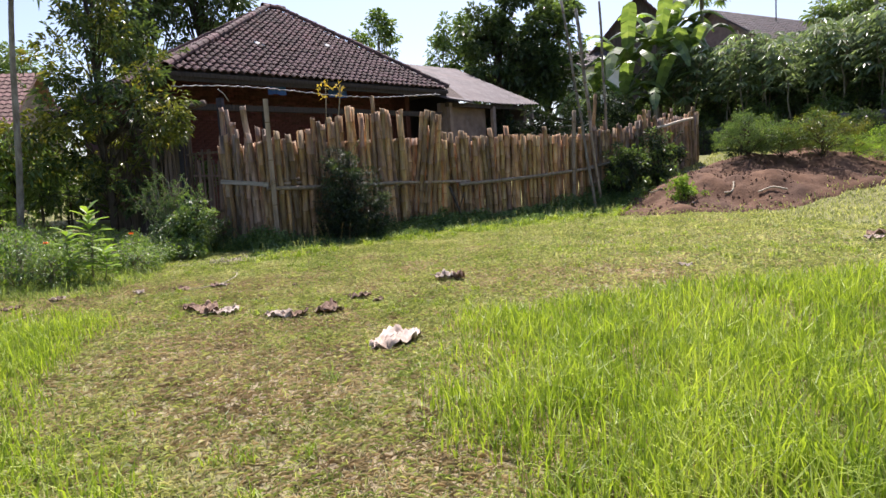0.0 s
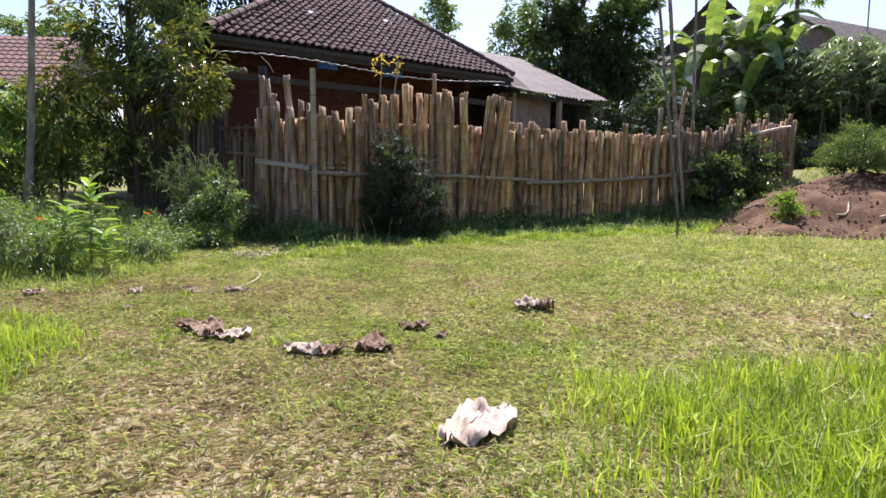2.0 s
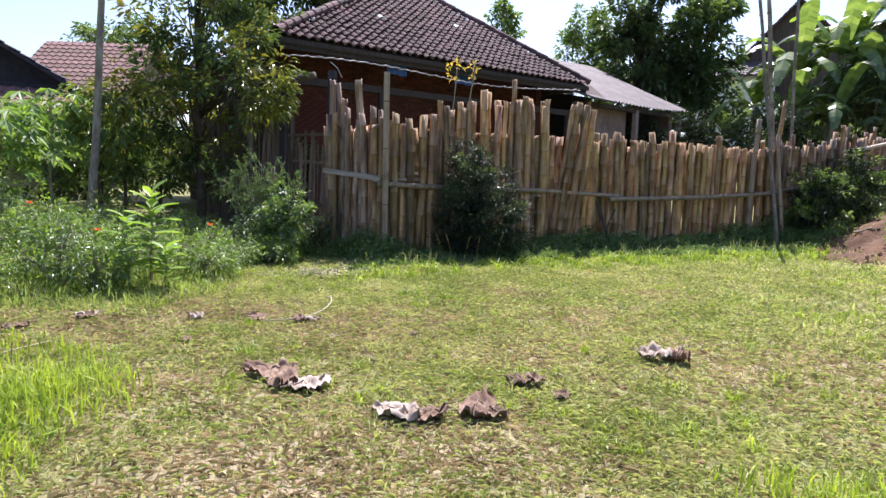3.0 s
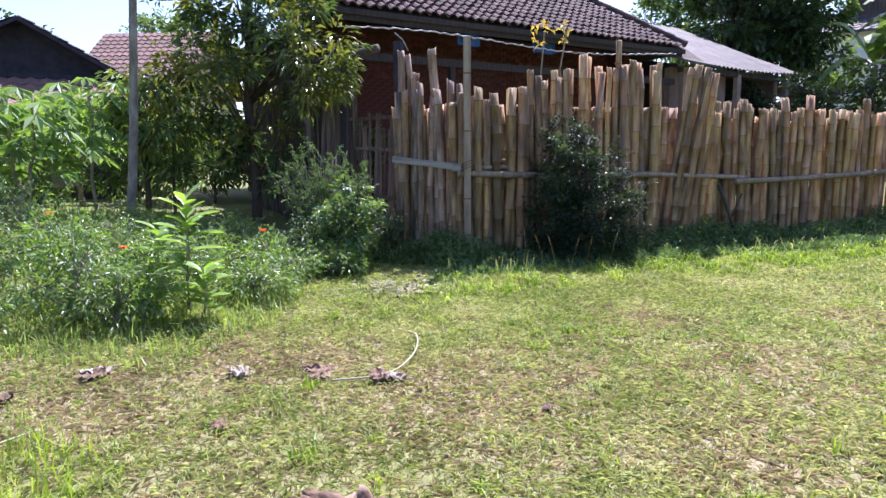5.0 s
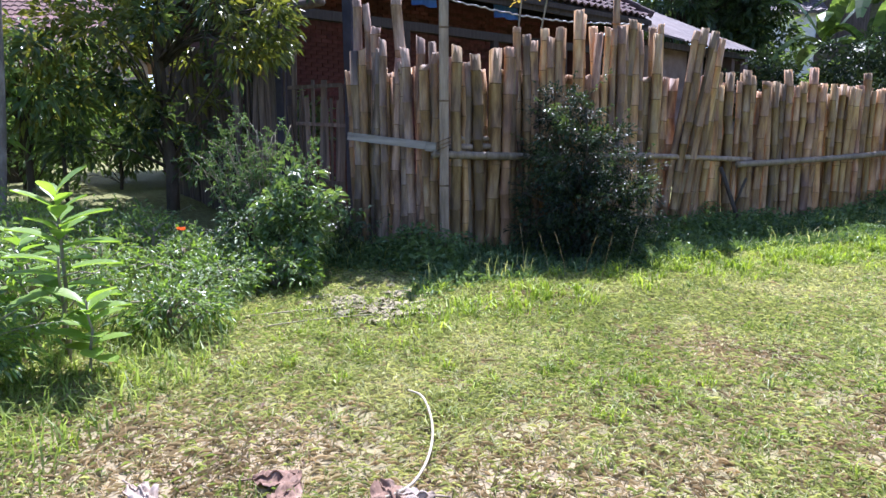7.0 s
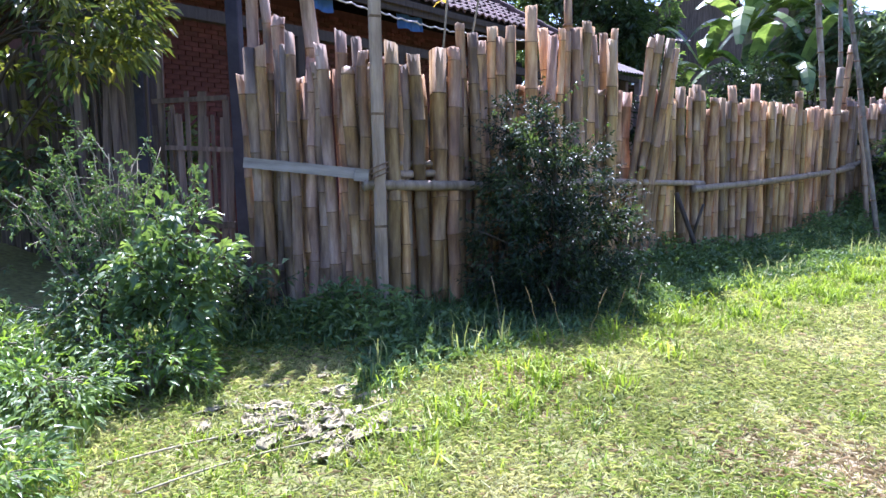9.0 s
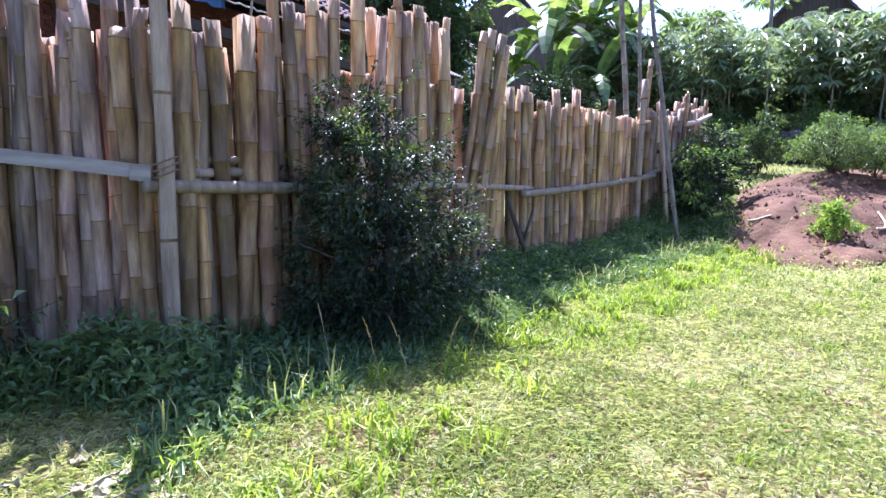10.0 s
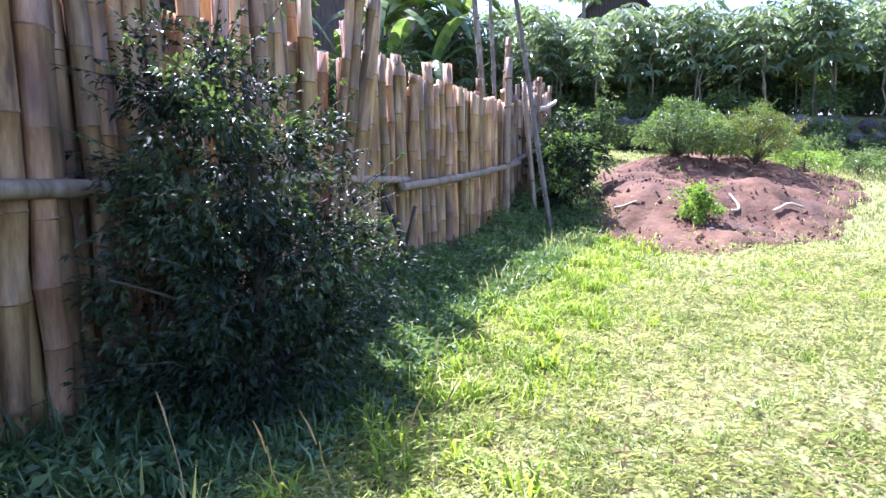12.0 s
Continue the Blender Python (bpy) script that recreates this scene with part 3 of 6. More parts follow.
def post(name, x, y, h, r, lean_x, lean_y, mat, label, parent=None, z=None, category="post"):
    z0 = float(ground_z(x, y)) - 0.1 if z is None else z
    t_ = thing(name, (x, y, z0), label, category)
    g = Geo()
    zs = np.linspace(0, h, 12)
    tube(g, np.column_stack((lean_x * zs + 0.01 * np.sin(zs * 3), lean_y * zs + 0.008 * np.cos(zs * 2), zs)), np.linspace(r, r * 0.85, 12), 9)
    part("shaft", g, mat, t_, smooth=True)
    for q in np.arange(0.35, h - 0.1, 0.42):
        g = Geo()
        tube(g, [(lean_x * q, lean_y * q, q - 0.012), (lean_x * q, lean_y * q, q + 0.012)], r * 1.07, 9)
        part("node_ring", g, NODE, t_, smooth=True)
    return t_


# corner post, square-sawn, tied to the rails
cp = thing("fence_post", (-3.34, 13.0, float(ground_z(-3.34, 13.0)) - 0.1), "greyish-white tall corner post lashed to the bamboo fence", "post")
g = Geo()
box(g, (0, 0, 1.53), (0.095, 0.06, 3.06), 0.35, 0.012)
part("shaft", g, BAMBOO_GREY, cp)
for q in (0.95, 1.85, 2.6):
    g = Geo()
    box(g, (0, 0, q), (0.1, 0.065, 0.02), 0.35, 0.012)
    part("node_ring", g, NODE, cp)
g = Geo()
for q in (1.36, 1.40, 1.44):
    th = np.linspace(0, 2 * math.pi, 15)
    tube(g, np.column_stack((0.075 * np.cos(th), 0.06 * np.sin(th), q + 0.03 * np.cos(th))), 0.006, 5)
part("lashing", g, NODE, cp, "dark cord lashing", True)
# stub culms pushed through the fence at the corner
g_ = thing("bamboo_offcut", (-3.30, 13.2, 1.36), "short cut bamboo pieces laid over the rail", "bamboo")
g = Geo()
tube(g, [(-0.05, -0.05, 0.02), (0.5, 0.32, 0.03)], 0.035, 9)
part("piece", g, BAMBOO_GREY, g_, smooth=True)
g = Geo()
tube(g, [(0.0, 0.02, 0.12), (0.55, 0.38, 0.11)], 0.03, 9)
part("piece", g, BAMBOO_GREY, g_, smooth=True)

post("fence_post", -1.40, 14.56, 3.2, 0.05, 0.01, 0, BAMBOO, "tall bamboo post standing above the fence")
post("fence_post", 3.62, 17.42, 2.75, 0.06, 0.045, 0.02, BAMBOO_GREY, "leaning pale timber post in front of the fence")
post("bamboo_pole", 4.12, 16.9, 5.7, 0.038, -0.1, 0.12, BARK, "tall thin grey pole leaning against the fence", category="pole")
post("bamboo_pole", 4.42, 17.55, 2.3, 0.042, -0.10, 0.03, BAMBOO_GREY, "short grey brace pole leaning on the fence", category="pole")
post("bamboo_pole", 5.1, 19.2, 5.6, 0.04, -0.01, 0.05, BARK, "tall thin grey pole standing behind the fence", category="pole")
post("bamboo_pole", 4.75, 19.0, 5.4, 0.055, -0.09, 0.02, BARK, "tall grey pole leaning behind the fence", category="pole")
post("bamboo_pole", 4.25, 18.35, 3.0, 0.055, 0.10, 0, BAMBOO, "short brown culm leaning behind the fence", category="pole")
p_ = thing("bamboo_pole", (6.2, 19.35, 2.3), "loose pale pole lying across the fence tops", "pole")
g = Geo()
tube(g, [(0, 0, 0), (0.7, 0.4, 0.1), (1.5, 0.9, 0.28), (2.0, 1.35, 0.36)], [0.05, 0.05, 0.045, 0.04], 8)
part("shaft", g, TWIG, p_, smooth=True)

# ---- the house ----
HL = np.array([-6.3, 15.6])
HU, HN = np.array([0.7071, 0.7071]), np.array([-0.7071, 0.7071])
EAVE = 4.28
house = thing("house", (-6.3, 15.6, 0.0), "old brick house with a steep hipped brown clay-tile roof", "house", turn=45.0)
# inside this thing: x along the front, y to the back, z up
RU0, RU1, RN, RZ = 5.9, 6.35, 4.9, 3.25
W, D = 9.65, 9.8


def slab(g, a, b, c, d_, thick):
    q = np.array([a, b, c, d_], float)
    v = np.vstack((q, q - [0, 0, thick]))
    g.add(v, [(0, 1, 2), (0, 2, 3), (4, 6, 5), (4, 7, 6), (0, 4, 5), (0, 5, 1), (1, 5, 6), (1, 6, 2), (2, 6, 7), (2, 7, 3), (3, 7, 4), (3, 4, 0)])


g = Geo()
e = EAVE - 0.05
slab(g, (0, 0, e), (W, 0, e), (RU1, RN, e + RZ), (RU0, RN, e + RZ), 0.1)
slab(g, (0, D, e), (0, 0, e), (RU0, RN, e + RZ), (RU0, RN + 0.02, e + RZ), 0.1)
slab(g, (W, 0, e), (W, D, e), (RU1, RN + 0.02, e + RZ), (RU1, RN, e + RZ), 0.1)
slab(g, (W, D, e), (0, D, e), (RU0, RN + 0.02, e + RZ), (RU1, RN + 0.02, e + RZ), 0.1)
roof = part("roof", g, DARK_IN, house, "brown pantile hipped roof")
g = Geo()
th = 0.2
g_front = 1.9
for c, s in [((W / 2, g_front + th / 2, 2.2), (W - 1.3, th, 4.4)), ((0.75, D / 2, 2.2), (th, D - 2.6, 4.4)), ((W - 0.75, D / 2, 2.2), (th, D - 2.6, 4.4)), ((W / 2, D - 1.3, 2.2), (W - 1.3, th, 4.4))]:
    box(g, c, s)
wall = part("wall", g, MORTAR, house, "red brick wall darkened for the shade under the eaves")
# eaves boards, rafters, verandah beam and posts; their dark tone holds the eave shade
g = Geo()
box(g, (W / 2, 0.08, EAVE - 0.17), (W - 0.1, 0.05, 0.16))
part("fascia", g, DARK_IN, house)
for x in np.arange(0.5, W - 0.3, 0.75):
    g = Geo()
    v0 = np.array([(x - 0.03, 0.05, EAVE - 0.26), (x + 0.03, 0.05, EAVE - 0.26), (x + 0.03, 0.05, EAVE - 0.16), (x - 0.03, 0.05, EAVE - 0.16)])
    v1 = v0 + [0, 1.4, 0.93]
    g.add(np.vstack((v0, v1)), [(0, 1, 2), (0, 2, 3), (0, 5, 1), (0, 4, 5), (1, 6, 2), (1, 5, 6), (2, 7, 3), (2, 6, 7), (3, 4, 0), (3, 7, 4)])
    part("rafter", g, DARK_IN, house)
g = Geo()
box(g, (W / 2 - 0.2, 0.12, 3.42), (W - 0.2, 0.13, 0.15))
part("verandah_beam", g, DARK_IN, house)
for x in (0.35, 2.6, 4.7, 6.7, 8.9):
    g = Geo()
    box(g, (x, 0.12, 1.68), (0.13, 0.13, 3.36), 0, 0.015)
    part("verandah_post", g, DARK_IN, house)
# door and window in the front wall
g = Geo()
box(g, (3.2, g_front - 0.02, 1.15), (0.95, 0.06, 2.1))
part("door", g, OLD_WOOD, house, "dark wooden door")
for wx in (5.3, 7.3):
    g = Geo()
    for c, s in [((wx, g_front - 0.03, 2.55), (1.1, 0.08, 0.09)), ((wx, g_front - 0.03, 1.45), (1.1, 0.08, 0.09)), ((wx - 0.52, g_front - 0.03, 2.0), (0.09, 0.08, 1.1)), ((wx + 0.52, g_front - 0.03, 2.0), (0.09, 0.08, 1.1)), ((wx, g_front - 0.03, 2.0), (0.06, 0.07, 1.1))]:
        box(g, c, s)
    w_ = part("window", g, OLD_WOOD, house, "dark wooden window frame")
    g = Geo()
    box(g, (wx, g_front - 0.01, 2.0), (1.0, 0.03, 1.05))
    part("pane", g, GLASS_DARK, w_)

# ragged pale batten with cord hanging below the eaves
wire = thing("eave_rope", (-6.15, 15.45, 3.7), "twisted pale rope and batten strung below the eaves", "rope", turn=45.0)
g = Geo()
us = np.linspace(0, 9.0, 90)
ps = np.column_stack((us, 0.02 * np.sin(us * 9), 0.10 + 0.02 * us + 0.09 * np.sin(us * 0.75 + 0.4) + 0.014 * np.sin(us * 23)))
tube(g, ps, 0.014 + 0.006 * np.sin(us * 31), 6)
part("rope", g, CORD, wire, smooth=True)
g = Geo()
tube(g, [(1.15, 0, 0.13), (1.3, -0.02, 0.02), (1.42, 0, -0.16)], 0.012, 5)
part("rope_end", g, CORD, wire, smooth=True)
# blue sheet tucked under the eaves
for u0, wd in ((2.9, 0.55), (4.9, 0.7)):
    bx = HL + HU * u0 + HN * 0.35
    s_ = thing("blue_tarpaulin", (bx[0], bx[1], 3.86), "strip of blue plastic sheet tucked under the eaves", "tarpaulin", turn=45.0)
    g = Geo()
    n = 14
    a = np.linspace(0, wd, n)
    v = np.vstack([np.column_stack((a, 0.03 * np.sin(a * 20) + k * 0.012, -0.01 * np.cos(a * 14) + zz)) for k, zz in enumerate((0.0, 0.12, 0.25))])
    t = []
    for r_ in range(2):
        for i in range(n - 1):
            o = r_ * n + i
            t += [(o, o + 1, o + n + 1), (o, o + n + 1, o + n)]
    part("sheet", g.add(v, t), BLUE, s_, smooth=True)

# ---- lower wing with the sheet roof ----
wing = thing("lean_to", (-6.3, 15.6, 0.0), "low plastered wing with a weathered corrugated sheet roof", "outbuilding", turn=45.0)
g = Geo()
u0, u1, n0_, n1_ = 9.9, 15.0, 0.1, 4.6
us = np.linspace(u0, u1, 110)
ns = np.linspace(n0_, n1_, 8)
UU, NN = np.meshgrid(us, ns)
ZZ = 4.05 + 0.47 * (NN - 0.33) + 0.022 * np.sin(UU * 2 * math.pi / 0.18) - 0.03 * np.sin(UU * 1.1) * (NN < 1)
v = np.column_stack((UU.ravel(), NN.ravel(), ZZ.ravel()))
k = len(us)
idx = (np.arange(7)[:, None] * k + np.arange(k - 1)[None, :]).ravel()
tt = np.concatenate((np.column_stack((idx, idx + 1, idx + k + 1)), np.column_stack((idx, idx + k + 1, idx + k))))
g.add(np.vstack((v, v - [0, 0, 0.015])), np.concatenate((tt, tt[:, ::-1] + len(v))))
slab(g, (u0 + 0.6, n1_, 6.0), (u1, n1_, 6.0), (u1, n1_ + 4, 4.2), (u0 + 0.6, n1_ + 4, 4.2), 0.03)
part("roof", g, TIN, wing, smooth=True)
# ragged sheet end and bent flap at the joint with the main roof
g = Geo()
slab(g, (9.75, 0.1, 4.05), (10.55, 0.05, 3.98), (10.7, 1.1, 4.65), (9.7, 1.4, 4.75), 0.03)
part("roof_flap", g, OLD_WOOD, wing, "bent rusty roof sheet end")
g = Geo()
slab(g, (9.3, -0.25, 3.95), (10.6, -0.3, 3.86), (10.8, 0.4, 4.1), (9.2, 0.3, 4.15), 0.05)
part("roof_flap", g, TIN, wing, "pale broken sheet edge")
g = Geo()
box(g, ((9.9 + 12.3) / 2, 0.75, 1.95), (2.4, 0.18, 3.9))
box(g, (14.85, 2.5, 2.0), (0.18, 3.6, 4.0))
part("wall", g, PLASTER, wing, "pale plastered wall")
# Dark wall set close behind the pillars stands in for the bay's shade.
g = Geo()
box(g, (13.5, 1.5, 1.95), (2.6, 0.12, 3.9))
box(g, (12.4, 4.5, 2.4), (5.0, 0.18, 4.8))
part("inner_wall", g, DARK_IN, wing, "dark inner wall carrying the shade of the open bay")
for x, h in ((10.0, 3.85), (12.35, 3.8), (14.75, 3.9)):
    g = Geo()
    box(g, (x, 0.32, h / 2), (0.16, 0.16, h), 0, 0.015)
    part("pillar", g, PLASTER, wing, "pale square pillar")
g = Geo()
box(g, (12.4, 0.32, 3.8), (5.1, 0.14, 0.14))
part("beam", g, OLD_WOOD, wing)
# dark low roof behind, towards the trees
shed = thing("shed", (-6.3, 15.6, 0.0), "low dark board shed beside the wing", "shed", turn=45.0)
g = Geo()
slab(g, (15.1, 0.4, 3.7), (18.6, 0.4, 3.3), (18.6, 4.2, 4.0), (15.1, 4.2, 4.4), 0.08)
part("roof", g, DARK_IN, shed)
g = Geo()
box(g, (16.8, 0.9, 1.6), (3.2, 0.12, 3.2))
box(g, (18.35, 2.5, 1.6), (0.12, 3.2, 3.2))
part("wall", g, PLASTER, shed)

# ---- gate of boards beside the house's end ----
gate = thing("board_gate", (-4.9, 14.86, float(ground_z(-4.9, 14.86))), "dark gate of rough upright boards and bamboo laths", "gate", turn=167.0)
rr = random.Random(5)
x = 0.05
while x < 1.9:
    w = rr.uniform(0.04, 0.1)
    tall = 2.1 + rr.uniform(-0.25, 0.1) if x < 0.8 else 2.9 + rr.uniform(-0.5, 0.2)
    g = Geo()
    box(g, (x + w / 2, rr.uniform(-0.03, 0.03), tall / 2), (w * rr.uniform(0.7, 0.95), 0.025, tall), 0, 0.004)
    part("board", g, GATE_WOOD, gate, m=Matrix.Rotation(radians(rr.gauss(0, 2.2)), 4, "Y"))
    x += w
for z, tilt in ((0.75, 2), (1.55, -10), (2.1, 3)):
    g = Geo()
    box(g, (0.45, 0.04, z), (0.85, 0.03, 0.07 if z < 1.5 else 0.05))
    part("lath", g, GATE_WOOD, gate, "worn lath", m=Matrix.Rotation(radians(tilt * 0.3), 4, "Y"))
for x, h, w in ((-0.06, 3.3, 0.14), (1.05, 3.1, 0.12)):
    g = Geo()
    box(g, (x, 0, h / 2), (w, 0.12, h), 0, 0.01)
    part("gate_post", g, BLACK_WALL, gate, "blackened gate post")
g = Geo()
tube(g, [(0.3, 0.05, 3.22), (0.9, 0.05, 3.14), (1.7, 0.05, 3.0)], 0.07, 9)
part("lintel", g, GATE_WOOD, gate, "round log across the gate", True)
# dark boards leaning on the house end, beyond the gate
bw = thing("board_wall", (-6.15, 15.3, float(ground_z(-6.15, 15.3))), "shaded wall of rough upright boards", "wall", turn=152.0)
x = 0.0
while x < 2.6:
    w = rr.uniform(0.1, 0.2)
    g = Geo()
    box(g, (x + w / 2, rr.uniform(-0.02, 0.02), 1.4), (w * 0.95, 0.025, 2.8 + rr.uniform(-0.2, 0.1)), 0, 0.004)
    part("board", g, GATE_WOOD, bw, m=Matrix.Rotation(radians(rr.gauss(0, 0.8)), 4, "Y"))
    x += w

# ---- neighbouring houses ----


def tile_sheet(g, a, b, c, d_, cols, rows):
    """Wavy courses of tiles over the four-cornered field a b c d (a b the eave)."""
    a, b, c, d_ = (np.array(q, float) for q in (a, b, c, d_))
    nrm = unit(np.cross(b - a, d_ - a))
    k = 4
    for r_ in range(rows):
        f0, f1 = r_ / rows, (r_ + 1.12) / rows
        s = np.linspace(0, 1, cols * k + 1)
        lo = a + (d_ - a) * f0 + s[:, None] * ((b + (c - b) * f0) - (a + (d_ - a) * f0))
        hi = a + (d_ - a) * min(1, f1) + s[:, None] * ((b + (c - b) * min(1, f1)) - (a + (d_ - a) * min(1, f1)))
        wave = 0.035 * np.sin(np.arange(len(s)) * 2 * math.pi / k)[:, None] * nrm
        lo, hi = lo + wave + nrm * 0.05, hi + wave + nrm * 0.01
        v = np.vstack((lo, hi, lo - nrm * 0.03))
        m_ = len(s)
        i = np.arange(m_ - 1)
        g.add(v, np.concatenate((np.column_stack((i, i + 1, i + m_ + 1)), np.column_stack((i, i + m_ + 1, i + m_)), np.column_stack((i + 2 * m_, i + 2 * m_ + 1, i + 1)), np.column_stack((i + 2 * m_, i + 1, i)))))


def gable_house(name, at, turn, w, d, eave, ridge, wall_mat, roof_mat, label, windows=2, over=0.5):
    """Ridge along the house's own x."""
    h = thing(name, at, label, "house", turn=turn)
    g = Geo()
    for c, s in [((0, -d / 2, eave / 2), (w, 0.2, eave)), ((0, d / 2, eave / 2), (w, 0.2, eave)), ((-w / 2, 0, eave / 2), (0.2, d, eave)), ((w / 2, 0, eave / 2), (0.2, d, eave))]:
        box(g, c, s)
    for sx in (-1, 1):
        v = [(sx * w / 2, -d / 2, eave), (sx * w / 2, d / 2, eave), (sx * w / 2, 0, ridge - 0.1), (sx * (w / 2 - 0.2), -d / 2, eave), (sx * (w / 2 - 0.2), d / 2, eave), (sx * (w / 2 - 0.2), 0, ridge - 0.1)]
        g.add(v, [(0, 1, 2), (3, 5, 4), (0, 2, 5), (0, 5, 3), (1, 4, 5), (1, 5, 2)])
    part("wall", g, wall_mat, h)
    sl = (ridge - eave) / (d / 2)
    for sy in (-1, 1):
        g = Geo()
        e_ = eave - over * sl
        q = [(-w / 2 - over, sy * (d / 2 + over), e_), (w / 2 + over, sy * (d / 2 + over), e_), (w / 2 + over, 0, ridge), (-w / 2 - over, 0, ridge)]
        if sy > 0:
            q = [q[1], q[0], q[3], q[2]]
        slab(g, *q, 0.1)
        rf = part("roof", g, roof_mat, h)
        g = Geo()
        tile_sheet(g, *q, int(w / 0.3), int(math.hypot(d / 2, ridge - eave) / 0.33))
        tagged(part("tiles", g, roof_mat, rf), kind="stuff")
    for i in range(windows):
        x = -w / 2 + w * (i + 0.5) / windows
        g = Geo()
        for c, s in [((x, -d / 2 - 0.12, eave * 0.45 + 0.6), (1.2, 0.08, 0.08)), ((x, -d / 2 - 0.12, eave * 0.45 - 0.6), (1.2, 0.08, 0.08)), ((x - 0.56, -d / 2 - 0.12, eave * 0.45), (0.08, 0.08, 1.2)), ((x + 0.56, -d / 2 - 0.12, eave * 0.45), (0.08, 0.08, 1.2)), ((x, -d / 2 - 0.12, eave * 0.45), (0.06, 0.06, 1.2))]:
            box(g, c, s)
        w_ = part("window", g, OLD_WOOD, h)
        g = Geo()
        box(g, (x, -d / 2 - 0.105, eave * 0.45), (1.1, 0.02, 1.15))
        part("pane", g, GLASS_DARK, w_)
    return h


gable_house("house", (-18.3, 21.3, 0.3), 129, 7.0, 4.6, 3.5, 4.85, BLACK_WALL, BLACK_WALL, "dark timber house with a black gable", 0)
gable_house("house", (-16.6, 17.9, 0.3), 39, 6.5, 2.4, 2.75, 3.35, OLD_WOOD, TILE_PALE, "low shed with a pale clay-tile roof before the black house", 0)
gable_house("house", (-23.7, 34.5, 0.2), 10, 4.8, 7.0, 5.2, 7.9, PLASTER, TILE_PALE, "house with a pale brown clay-tile roof", 2)
gable_house("house", (24.1, 47.0, 2.4), 30.6, 12.0, 8.5, 5.8, 8.7, PLASTER, TIN, "white-walled house with a grey-brown tiled roof above the field", 0)
gable_house("house", (10.9, 45.5, 2.4), -12, 4.0, 6.0, 5.6, 6.9, WHITE, TIN, "small white house with a pale sheet roof", 1)
gable_house("house", (15.2, 47.5, 2.4), 71, 8.0, 6.5, 6.4, 9.9, OLD_WOOD, TILE_JOINED, "dark timber house with a steep gable behind the bananas", 0)
gable_house("house", (31.5, 37.0, 3.0), 35, 9.0, 7.0, 4.8, 8.6, OLD_WOOD, TILE_JOINED, "house with a dark brown tiled gable above the crops", 2)
gable_house("house", (32.0, 17.5, 2.5), -60, 9.0, 6.0, 3.6, 5.6, PLASTER, TILE_JOINED, "plastered house half hidden by banana plants", 2)
post("antenna_mast", 24.2, 46.0, 13.5, 0.05, 0, 0, GREY_WOOD, "thin grey mast above the roofs", category="mast")

# ---- trees and bushes ----


def limb(a, b, sag=0.15, n=6):
    a, b = np.array(a, float), np.array(b, float)
    f = np.linspace(0, 1, n)[:, None]
    mid = np.array([0, 0, 1.0]) * np.linalg.norm(b - a) * sag
    return a + (b - a) * f + mid * np.sin(f * math.pi) + rng.normal(0, 0.015, (n, 3)) * np.linalg.norm(b - a)


